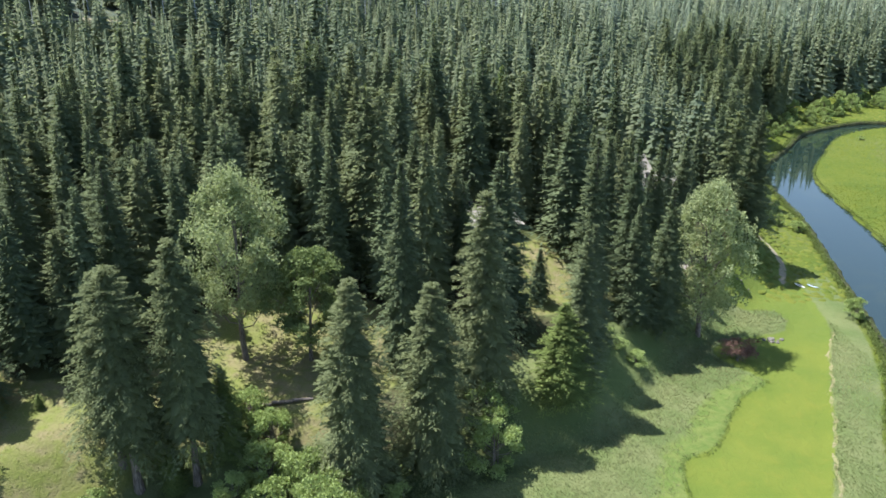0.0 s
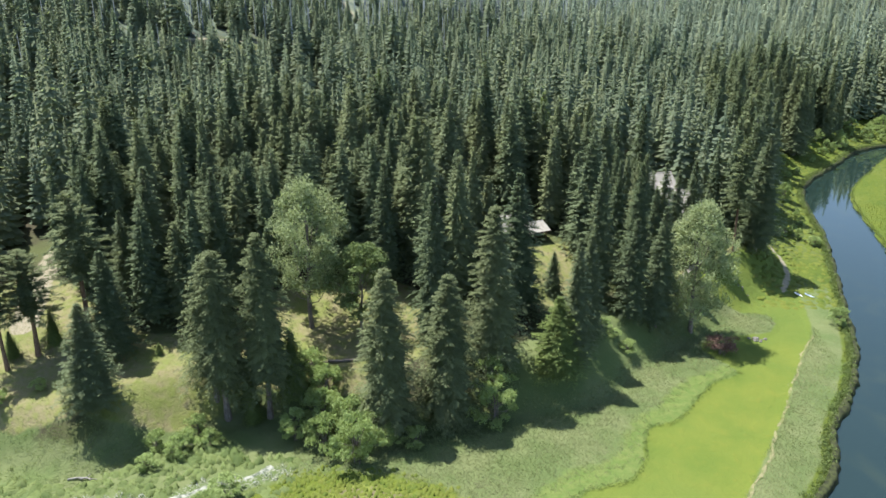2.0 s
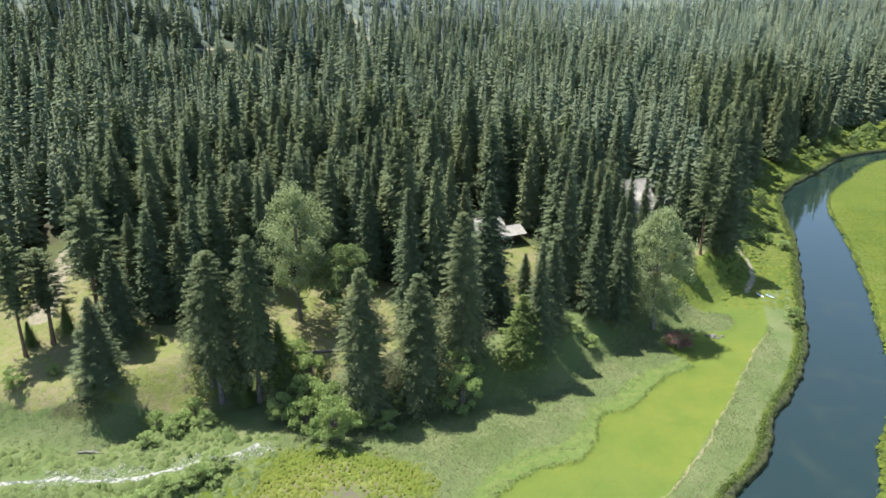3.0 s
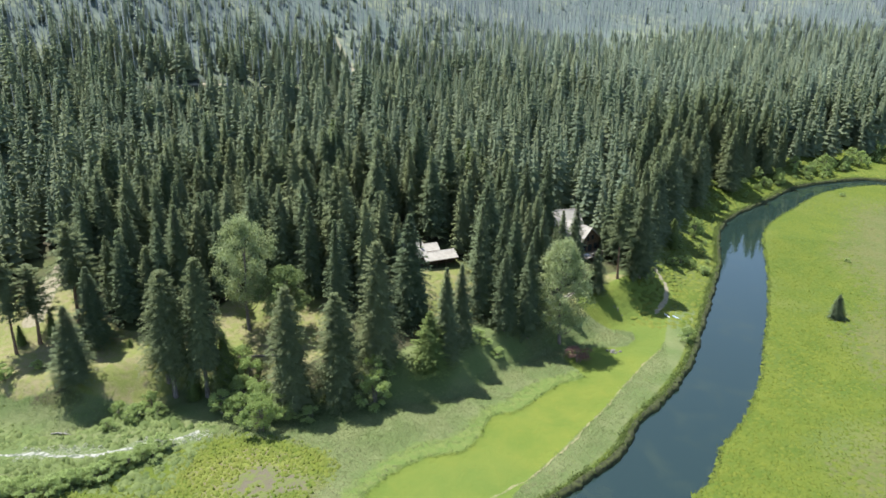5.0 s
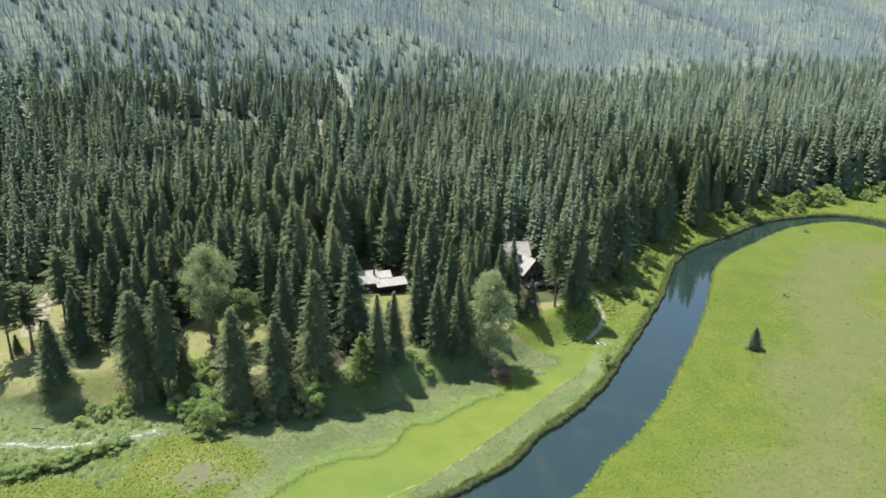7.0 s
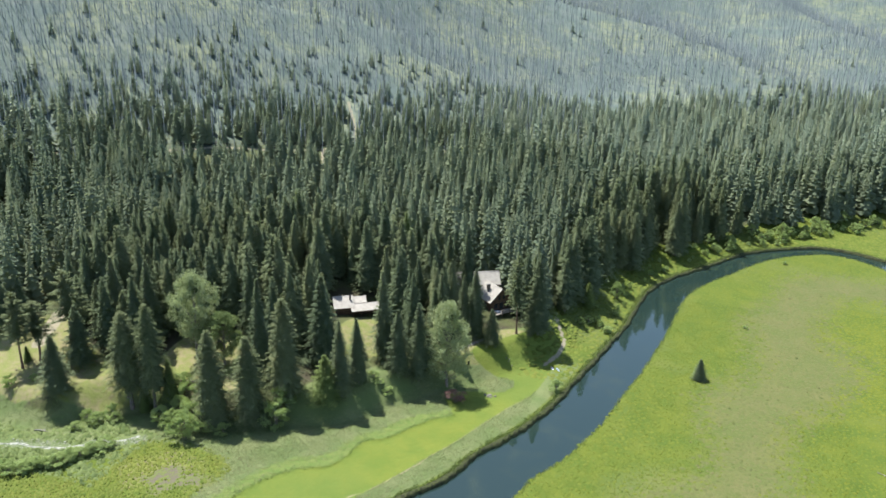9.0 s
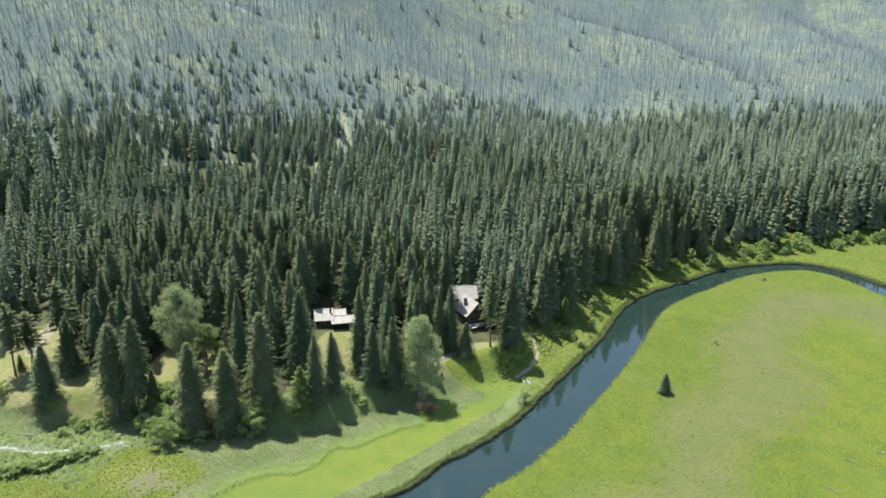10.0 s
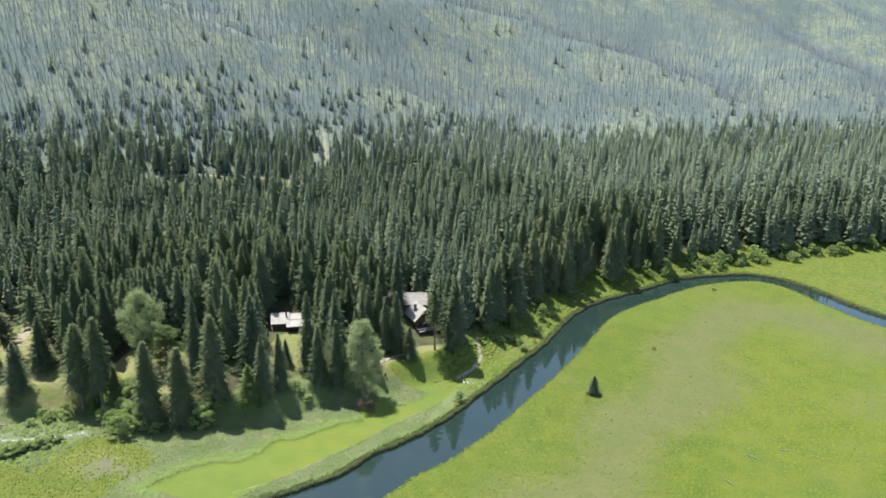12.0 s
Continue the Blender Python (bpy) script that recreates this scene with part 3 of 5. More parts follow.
def broadleaf(name, seed, tall, wide, base, lobes, leaves, size, leaf, wood, stems=1, gap=0.17, up=0.8):
    """A leafy tree or shrub: trunk, limbs to each lobe, and loose leaves in uneven clumps."""
    rng = np.random.default_rng(seed)
    tree = new(name)
    a = rng.random(lobes) * 2 * np.pi
    k = (np.arange(lobes) + rng.random(lobes)) / lobes
    r = wide / 2 * rng.random(lobes) ** 0.33 * np.sin(np.pi * (0.16 + 0.80 * k)) ** 0.85 * 0.88 * (1 + 0.22 * np.sin(2 * a + seed + 5 * k) + 0.14 * np.sin(3 * a + 11 * k))
    centre = np.stack([r * np.cos(a), r * np.sin(a), base + (tall - base) * (0.08 + 0.84 * k)], -1)
    span = (wide * gap + 0.12 * (tall - base) / 3) * (0.65 + 0.6 * rng.random(lobes))
    wood_parts = []
    r0 = 0.014 * tall + 0.05
    top = base + (tall - base) * 0.72
    for q in range(stems):
        off = rng.normal(0, 0.05 * wide, 2) if stems > 1 else np.zeros(2)
        z = np.linspace(-0.5, top, 8)
        line = np.stack([off[0] * (1 + z / tall) + 0.25 * np.sin(z * 0.3 + seed + q), off[1] * (1 + z / tall) + 0.2 * np.cos(z * 0.27 + seed), z], -1)
        wood_parts.append(tube(line, (r0 / math.sqrt(stems)) * (1 - 0.85 * np.linspace(0, 1, 8)) + 0.02))
    for c in centre[:: max(1, lobes // 16)]:
        z0 = min(max(base * 0.8, c[2] * 0.62), top)
        start = np.array([0.25 * math.sin(z0 * 0.3 + seed), 0.2 * math.cos(z0 * 0.27 + seed), z0])
        mid = (start + c) / 2 + np.array([0, 0, -0.04 * tall])
        wood_parts.append(tube([start, mid, c], [r0 * 0.32, r0 * 0.2, 0.03], 5))
    v, t = join(wood_parts)
    part("trunk", mesh_of("trunk", v, t, wood, True), tree)
    n = leaves
    d = rng.normal(size=(lobes, n, 3))
    d /= np.linalg.norm(d, axis=2)[:, :, None]
    d[:, :, 2] = np.where(d[:, :, 2] < -0.35, -d[:, :, 2] * 0.6, d[:, :, 2])
    rad = span[:, None] * (0.45 + 0.55 * rng.random((lobes, n)) ** 0.5) * (1 + 0.25 * np.sin(6 * d[:, :, 0] + 5 * d[:, :, 1] + 9 * k[:, None]))
    pos = (centre[:, None] + d * rad[:, :, None] * np.array([1, 1, up])).reshape(-1, 3)
    pos[:, 2] = np.maximum(pos[:, 2], 0.15)
    m = len(pos)
    ax = rng.normal(size=(m, 3)) + d.reshape(-1, 3) * 0.3
    ax /= np.linalg.norm(ax, axis=1)[:, None]
    b = np.cross(ax, rng.normal(size=(m, 3)))
    b /= np.linalg.norm(b, axis=1)[:, None]
    s = size * (0.6 + 0.8 * rng.random((m, 1)))
    v = np.stack([pos - ax * s, pos + b * s, pos + ax * s - b * s * 0.3], 1).reshape(-1, 3)
    part("crown", mesh_of("crown", v, np.arange(len(v)).reshape(-1, 3), leaf), tree)
    return tree


def stand(tree, x, y, scale=1.0, turn=0.0, copy=True, sz=None):
    """Sets a tree, or a copy of it, upright on the ground."""
    m = Matrix.LocRotScale((x, y, float(height(np.array([x]), np.array([y]))[0]) - 0.1), Euler((0, 0, turn)), (scale, scale, sz or scale))
    if copy:
        tree = copy_thing(tree, m)
    tree.matrix_basis = m
    return tree


# models, each 20 m tall and 7 m wide, scaled as they are set
SPRUCES = [conifer("spruce_tree", k, 20, 7, 480, 38, 0.27, M_SPRUCE, M_BARK, droop=0.18 + 0.06 * k, full=0.92, base=0.04, core=0.72) for k in range(4)]
CEDARS = [conifer("cedar_tree", 10 + k, 20, 7, 540, 42, 0.225, M_CEDAR, M_BARK, droop=0.45, full=0.64, base=0.03, ragged=0.24, whorl=6, core=0.72) for k in range(3)]
TALL_CEDARS = [conifer("cedar_tree", 16 + k, 20, 7, 460, 42, 0.225, M_CEDAR, M_BARK, droop=0.45, full=0.60, base=0.24, ragged=0.3, whorl=6, core=0.7) for k in range(2)]
YOUNG = [conifer("spruce_tree", 20 + k, 20, 10, 420, 34, 0.32, M_BRIGHT, M_BARK, droop=0.12, full=0.88, base=0.03, core=0.66) for k in range(2)]
PINES = [conifer("pine_tree", 30 + k, 20, 7, 130, 60, 0.38, M_CEDAR, M_PINEBARK, droop=0.15, full=0.6, base=0.40, ragged=0.4, whorl=4, core=0.35) for k in range(2)]
WOODS = [conifer("spruce_tree", 70 + k, 20, 7, 260, 8, 0.50, M_SPRUCE, M_BARK, droop=0.2 + 0.06 * k, full=0.92, base=0.05, inner=0.5, core=0.86) for k in range(4)]
WOODS += [conifer("cedar_tree", 76 + k, 20, 7, 260, 8, 0.48, M_CEDAR, M_BARK, droop=0.4, full=0.82, base=0.05, inner=0.5, whorl=6, core=0.86) for k in range(2)]
MODELS = [*SPRUCES, *CEDARS, *TALL_CEDARS, *YOUNG, *PINES, *WOODS]

NAMED = []   # places already taken: x, y


def plant(models, rows, label, category, group=""):
    """rows of x, y, height, width."""
    for k, (x, y, tall, wide) in enumerate(rows):
        model = models[k % len(models)]
        base_wide = 10 if model in YOUNG else 7
        t = stand(model, x, y, 1.18 * wide / base_wide, k * 2.1 + x, True, tall / 20)
        tagged(t, label, category, group)
        NAMED.append((x, y))


plant(CEDARS, [(-11, 76.2, 28.1, 10.4), (-2.1, 80.3, 24.9, 10.2), (4.2, 88.8, 28.6, 10.2)],
      "tall grey-green cedar with drooping sprays at the forest edge", "tree", "edge cedars")
plant(TALL_CEDARS, [(-37.3, 75.2, 29.1, 10), (-39.6, 76.8, 25.5, 8.6), (-30.6, 76.7, 32.1, 9.2)],
      "tall cedar with a bare pale lower trunk beside shrubs", "tree", "bare-trunked cedars")
plant(SPRUCES, [(-58.8, 79.9, 18.7, 8.6), (-62, 92, 18, 6), (-58, 95, 25.2, 9.4), (-6.6, 93.8, 29.5, 7.6), (-18, 107, 24, 7.4),
                (17.7, 95.1, 22.3, 7), (19.7, 101.5, 19.5, 7), (6.8, 105.6, 26.7, 11), (21.6, 115.7, 28.2, 8), (28, 111.5, 20, 7.4), (33.4, 114, 24.3, 7.6),
                (48.1, 138.5, 12, 6), (59.2, 152.7, 27.5, 10), (29, 121, 27, 7.6), (25.5, 127, 25, 7.4), (33, 128, 20, 6.8), (-46, 96, 27, 8.6), (34.6, 129.6, 25, 6.3), (42, 140.5, 22.8, 7.6), (38.6, 139, 20.6, 6.2), (30.9, 148.8, 18.2, 6.9), (-50, 102, 24, 8), (13.4, 114.4, 9, 4.2), (32.2, 161.6, 25, 7.4), (26.2, 160.6, 21, 6.4)],
      "tall dark green spruce at the edge of the woods", "tree", "edge spruces")
plant(SPRUCES[:1], [(-54.7, 66.8, 17.4, 8.6)], "broad dark spruce standing alone on a dry bank", "tree")
plant(YOUNG, [(14.8, 91.6, 14.6, 9.6)], "bright green young spruce at the wood's edge", "tree")
plant(SPRUCES[2:3], [(110.4, 150.4, 7, 4.4)], "small lone spruce standing in the open meadow", "tree")
plant(YOUNG, [(-34.5, 77.6, 9, 3.8), (-27.5, 79.5, 13, 7), (-33, 75, 7, 3.4), (69.8, 186.6, 9.8, 5.8), (-74.5, 75.5, 5, 3), (-69, 79, 6.5, 3.6)], "young bushy spruce beside taller trees", "tree", "young spruces")
plant(PINES, [(-73.5, 72.7, 23.5, 7), (-70.5, 76.5, 19, 8.6), (-65.5, 84, 24, 9), (53.4, 148.2, 26.4, 6.4)],
      "pine with a long bare trunk on the lawn", "tree", "bare-trunked pines")
plant(YOUNG[:1], [(-52, 82, 2.2, 1.5)], "tiny spruce sapling alone on the dry lawn", "tree")

cottonwood = broadleaf("cottonwood_tree", 41, 27.7, 15, 6, 110, 190, 0.19, M_LEAF, M_BARK, gap=0.045, up=1.5)
stand(cottonwood, -29.1, 94.7, 1, 0.4, False)
tagged(cottonwood, "large pale green cottonwood with a rounded crown", "tree")
maple = broadleaf("cottonwood_tree", 42, 27.6, 15, 2, 120, 190, 0.19, M_LEAF, M_BARK, gap=0.045, up=1.3)
stand(maple, 40.5, 117.8, 1, 2.0, False)
tagged(maple, "leafy pale green cottonwood at the lawn's edge", "tree")
second = broadleaf("aspen_tree", 43, 17.5, 11, 2.5, 70, 220, 0.18, M_ALDER, M_BARK, gap=0.075)
stand(second, -19.6, 94.5, 1, 1.0, False)
tagged(second, "smaller leafy tree beside the large cottonwood", "tree")
NAMED += [(-29.3, 93.8), (40.6, 117.1), (-20.6, 93.2)]

SHRUBS = [broadleaf("shrub", 50 + k, 6, 7, 0.3, 24, 250, 0.14, M_SHRUB, M_BARK, stems=4, gap=0.10) for k in range(3)]
WILLOWS = [broadleaf("willow_shrub", 54 + k, 6, 7, 0.3, 18, 90, 0.25, M_SHRUB, M_BARK, stems=4, gap=0.12) for k in range(2)]
for k, (x, y, tall, wide) in enumerate([(5.4, 80.6, 8, 8), (-13.6, 67.2, 8.5, 8), (-19.5, 69.5, 6.5, 7), (-24.5, 71.5, 5.5, 6), (-17, 74, 7, 7), (-23, 77, 6, 6), (-45, 66, 3.5, 4), (-41, 64.5, 2.6, 4), (-37, 68, 3, 4), (-70, 64.5, 3.8, 4.6), (-65, 68.5, 2.2, 3), (71.2, 127.3, 4.2, 5), (69.4, 173.6, 2.6, 3.6), (79.0, 174.7, 2.4, 4.2), (38, 121, 2, 3.4),
                                           (-22.3, 79.9, 6.5, 6.5), (-21.1, 76, 7, 7), (-16, 74.5, 7, 7), (-12.5, 72.5, 6, 6.5), (-25.5, 82.5, 5, 6), (-40.7, 65.9, 3.4, 5), (-40.4, 70.8, 3.6, 5), (-44, 61, 2.2, 4),
                                           (4.8, 85.2, 7.5, 8), (71.9, 176.5, 3, 4), (77.8, 203.2, 7, 5), (123.7, 195.8, 1.2, 2.6), (139.6, 274, 1.6, 2.8), (24.8, 104.7, 1.6, 3.6), (22.6, 105.5, 1.9, 3.9), (27.6, 104.3, 2.2, 4.2), (16.5, 102.9, 2.5, 4.5)]):
    t = stand(SHRUBS[k % 3], x, y, wide / 7, k * 1.3, True, tall / 6)
    tagged(t, "dense light green leafy shrub", "shrub", "shrubs")
for k in range(16):
    x, y = np.interp(k / 15, [0, 0.3, 0.7, 1], [-50, -41, -34.3, -29.5]), np.interp(k / 15, [0, 0.3, 0.7, 1], [38.5, 41.5, 48.8, 56.5])
    t = stand(SHRUBS[k % 3], x + 0.8 * math.sin(k * 5), y + 0.8 * math.cos(k * 3), 0.78 + 0.12 * math.sin(k * 2.3), k * 1.1, True, 0.5 + 0.1 * math.sin(k * 3.1))
    tagged(t, "low dense green shrub in a hedge along the stream", "shrub", "streamside hedge")
red = broadleaf("dead_shrub", 60, 4.0, 6.6, 0.3, 16, 220, 0.11, M_RED, M_BARK, stems=5)
stand(red, 45.6, 111.6, 1, 0, False)
tagged(red, "reddish brown half-dead shrub on the lawn's edge", "shrub")


# ---- the forest ----
def scatter(rng, x0, x1, y0, y1, step):
    gx, gy = np.meshgrid(np.arange(x0, x1, step), np.arange(y0, y1, step))
    x = gx.ravel() + rng.uniform(-0.46, 0.46, gx.size) * step
    y = gy.ravel() + rng.uniform(-0.46, 0.46, gx.size) * step
    return x, y


def wooded(x, y):
    """Where the living forest stands."""
    c = covers(x, y)
    s = to_line(x, y, SHORE_LINE)[0]
    ok = (s > np.where((x > -48) & (x < 36), 22, np.where((x > 34) & (y < 153), 99, np.where(x > 78, 7, np.where(x > 58, 11, 4))))) & (c["dry"] < 0.3) & (c["gravel"] < 0.2)
    for nx, ny in NAMED:
        ok &= np.hypot(x - nx, y - ny) > 4.5
    for nx, ny, r in KEPT_CLEAR:
        ok &= np.hypot(x - nx, y - ny) > r
    return ok & (y > 58)


# Treeless spots at buildings and along the camera's sight lines: x, y, radius.
KEPT_CLEAR = [(7, 132, 5), (10, 128, 5), (0, 132, 5.5), (43, 157, 7), (38, 161, 6), (36, 166, 6), (30, 164, 5), (49, 152, 5), (13, 122, 6), (17, 116, 6), (8, 126, 6), (48, 146, 6), (4, 125, 7), (8, 118, 6), (12, 112, 5), (-2, 127, 5), (3, 135, 6), (1, 140, 5), (-6, 138, 4.5), (8, 146, 4)]


def in_view(x, y):
    """The wedge of land that the way looks over, with a margin."""
    return (np.degrees(np.arctan2(x - 154, y + 86)) > -56) & ((np.degrees(np.arctan2(x - 2, y)) < 31) | (np.degrees(np.arctan2(x - 154, y + 86)) < 11))


def joined_forest(name, rng, x, y, tall, wide, kinds, material, label, category):
    """Many trees in one mesh, each a turned and scaled copy of a few light models, with a tone of its own."""
    z = height(x, y)
    vs, ts, ns, tones, n = [], [], [], [], 0
    pick = rng.integers(0, len(kinds), len(x))
    for q, (kv, kt, kn) in enumerate(kinds):
        i = np.where(pick == q)[0]
        if not len(i):
            continue
        a = rng.random(len(i)) * 2 * np.pi
        ca, sa = np.cos(a)[:, None], np.sin(a)[:, None]
        v = np.stack([(kv[:, 0] * ca - kv[:, 1] * sa) * wide[i, None] + x[i, None], (kv[:, 0] * sa + kv[:, 1] * ca) * wide[i, None] + y[i, None], kv[:, 2] * tall[i, None] + z[i, None] - 0.2], -1)
        vs.append(v.reshape(-1, 3))
        ns.append(np.stack([kn[:, 0] * ca - kn[:, 1] * sa, kn[:, 0] * sa + kn[:, 1] * ca, np.repeat(kn[None, :, 2], len(i), 0)], -1).reshape(-1, 3))
        ts.append((kt[None] + (np.arange(len(i)) * len(kv))[:, None, None]).reshape(-1, 3) + n)
        tones.append(np.repeat(rng.random(len(i)) ** 1.3, len(kv)))
        n += v.shape[0] * v.shape[1]
    me = mesh_of(name, np.concatenate(vs), np.concatenate(ts), material, True)
    me.normals_split_custom_set_from_vertices(np.concatenate(ns))
    point_values(me, "tone", np.concatenate(tones))
    return tagged(new(name, me), label, category, kind="stuff")


def light_conifer(seed, tiers, points):
    """A light conifer one metre tall and one wide."""
    rng = np.random.default_rng(seed)
    v, t = bough_fans(rng, 20.0, 7.0, tiers, points, 0.05, rng.uniform(0.88, 1.12), rng.uniform(0.15, 0.4))
    t, n = soft_normals(v, t, outward(v), rng, 0.18, 0.09)
    return v / np.array([7.0, 7.0, 20.0]), t, n


rng = np.random.default_rng(7)
fx, fy = scatter(rng, -440, 400, 58, 720, 4.4)
keep = wooded(fx, fy) & in_view(fx, fy)
b = burn_line(fx, fy) + 30 * wobble(fx, fy, 45, 4.0)
keep &= rng.random(len(fx)) > sm(-75, 45, b) * 0.985
sd = to_line(fx, fy, SHORE_LINE)[0]
keep &= rng.random(len(fx)) > 0.3 * (1 - sm(30, 150, sd)) + 0.35 * (fx > 70) * (1 - sm(8, 40, sd)) * (wobble(fx, fy, 9, 5.0) > -0.2)
fx, fy = fx[keep], fy[keep]
s = to_line(fx, fy, SHORE_LINE)[0]
order = np.argsort(np.hypot(fx - 20, fy + 20) + 0.6 * np.maximum(-60 - fx, 0) - 150 * (fx > 58) * (1 - sm(22, 60, s)))
fx, fy = fx[order], fy[order]
# the nearest stand singly
deep = sm(40, 170, to_line(fx, fy, SHORE_LINE)[0])
ftall = np.clip(rng.normal(21 - 9.5 * deep, 4.5 - 1.4 * deep, len(fx)), 4, 30)
rd = to_line(fx, fy, spline(ROAD, 5.0))[0]
ftall *= 1 - 0.4 * sm(-70, 20, burn_line(fx, fy))
ftall *= np.where((rd < 0) & (rd > -15) & (wobble(fx, fy, 14, 3.0) > 0.2), 0.42, 1.0)
ftall *= np.where(np.abs(to_line(fx, fy, spline(SPUR, 5.0))[0] + 1.5) < 4.5, 0.55, 1.0)
edge = (fx > 60) & (s[order] < 45)
ftall = np.where(edge, np.clip(ftall * 1.12 + 2, 12, 31), ftall)
fwide = ftall * rng.uniform(0.32, 0.47, len(fx)) * (1 + 0.28 * deep)
N_SINGLE, N_NEAR, N_MID = 285, 1500, 2200
for k in range(N_SINGLE - len(MODELS)):
    model = WOODS[k % 6]
    t = stand(model, fx[k], fy[k], fwide[k] / 7, k * 1.9, True, ftall[k] / 20)
    tagged(t, "tall dark green conifer in the forest", "tree", "forest conifers")
j = slice(N_SINGLE, N_SINGLE + N_NEAR)
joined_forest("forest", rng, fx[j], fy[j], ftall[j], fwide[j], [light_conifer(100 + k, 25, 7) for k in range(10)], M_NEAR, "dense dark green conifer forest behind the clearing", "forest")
j = slice(N_SINGLE + N_NEAR, N_SINGLE + N_NEAR + N_MID)
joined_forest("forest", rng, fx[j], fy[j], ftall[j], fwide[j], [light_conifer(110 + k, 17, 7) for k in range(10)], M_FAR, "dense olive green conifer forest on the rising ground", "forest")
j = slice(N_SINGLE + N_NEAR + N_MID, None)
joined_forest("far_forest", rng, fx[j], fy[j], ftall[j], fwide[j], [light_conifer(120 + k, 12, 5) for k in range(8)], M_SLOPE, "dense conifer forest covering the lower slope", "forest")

# scattered living trees on the burnt slope
hx, hy = scatter(rng, -800, 800, 300, 1250, 7.0)
b = burn_line(hx, hy)
keep = in_view(hx, hy) & (b > 40) & (rng.random(len(hx)) < 0.04 * sm(-0.1, 0.7, wobble(hx, hy, 40, 8.0)) * (1 - 0.7 * sm(100, 400, b)) + 0.003)
hx, hy = hx[keep], hy[keep]
htall = rng.uniform(4, 9, len(hx))
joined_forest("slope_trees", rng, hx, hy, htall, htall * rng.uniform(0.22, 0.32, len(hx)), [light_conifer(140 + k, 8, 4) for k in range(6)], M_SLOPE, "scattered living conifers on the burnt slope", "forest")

# burnt slope: bare grey snags
sx, sy = scatter(rng, -900, 900, 150, 1300, 4.1)
b = burn_line(sx, sy) + 40 * wobble(sx, sy, 60, 4.0)
keep = in_view(sx, sy) & (rng.random(len(sx)) < sm(-75, 40, b) * (0.8 + 0.35 * wobble(sx, sy, 35, 6.0)) * (1 - 0.5 * sm(200, 500, b)) + 0.2 * sm(-75, 0, b) * (1 - sm(60, 160, b)))
sx, sy = sx[keep], sy[keep]


def snag(seed):
    """A dead standing stem with a broken top and a few stubs of limbs, one metre tall."""
    rng = np.random.default_rng(seed)
    a = np.array([0, 2.1, 4.2]) + rng.random()
    low = np.stack([0.30 * np.cos(a), 0.30 * np.sin(a), 0 * a], -1)
    high = np.stack([0.11 * np.cos(a), 0.11 * np.sin(a), 0.96 + 0.04 * np.cos(a * 3)], -1)
    stem = np.concatenate([np.stack([low, np.roll(low, -1, 0), high], 1), np.stack([np.roll(low, -1, 0), np.roll(high, -1, 0), high], 1)]).reshape(-1, 3)
    b, z = rng.random(4) * 6.283, 0.3 + 0.6 * rng.random(4)
    reach = 1.5 * (1.15 - z)
    twig = np.stack([np.stack([0 * b, 0 * b, z], -1), np.stack([0 * b, 0 * b, z + 0.05], -1), np.stack([np.cos(b) * reach, np.sin(b) * reach, z - 0.03], -1)], 1).reshape(-1, 3)
    v = np.concatenate([stem, twig])
    t, n = soft_normals(v, np.arange(len(v)).reshape(-1, 3), outward(v, 0.4), rng, 0.6, 0.1)
    return v, t, n


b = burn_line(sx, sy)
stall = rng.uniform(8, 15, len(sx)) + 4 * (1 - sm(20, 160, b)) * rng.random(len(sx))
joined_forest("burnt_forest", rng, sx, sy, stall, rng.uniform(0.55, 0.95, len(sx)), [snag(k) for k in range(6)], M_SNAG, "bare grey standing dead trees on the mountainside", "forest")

# the models themselves stand in the wood too
for k, model in enumerate(MODELS):
    q = N_SINGLE - 1 - k
    stand(model, fx[q], fy[q], 0.9, k, False, 1.1)
    tagged(model, "tall dark green conifer in the forest", "tree", "forest conifers")
for k, model in enumerate(SHRUBS):
    stand(model, -15 + 4.5 * k, 70.5 + 1.2 * k, 0.7, k, False, 0.6)
    tagged(model, "low light green leafy shrub", "shrub", "shrubs")


# ---- vegetation of the flats ----
def mounds(name, rng, x, y, tall, wide, material, label, category, tone):
    """Low uneven tussocks in one mesh."""
    n, ring = len(x), 6
    a = np.arange(ring) * 2 * np.pi / ring + rng.random((n, 1)) * 6.28
    r = wide[:, None] / 2 * rng.uniform(0.6, 1.3, (n, ring))
    px, py = x[:, None] + r * np.cos(a), y[:, None] + r * np.sin(a)
    z0 = height(x, y)
    rim = np.stack([px, py, np.repeat(z0[:, None] - 0.06, ring, 1)], -1)
    top = np.stack([x + rng.normal(0, 0.12, n) * wide, y + rng.normal(0, 0.12, n) * wide, z0 + tall], -1)[:, None]
    v = np.concatenate([rim, top], 1).reshape(-1, 3)
    k = np.arange(ring)
    fan = np.stack([k, (k + 1) % ring, np.full(ring, ring)], -1)
    f = (fan[None] + (np.arange(n) * (ring + 1))[:, None, None]).reshape(-1, 3)
    me = mesh_of(name, v, f, material, True)
    point_values(me, "tone", np.repeat(tone, ring + 1))
    return tagged(new(name, me), label, category, kind="stuff")


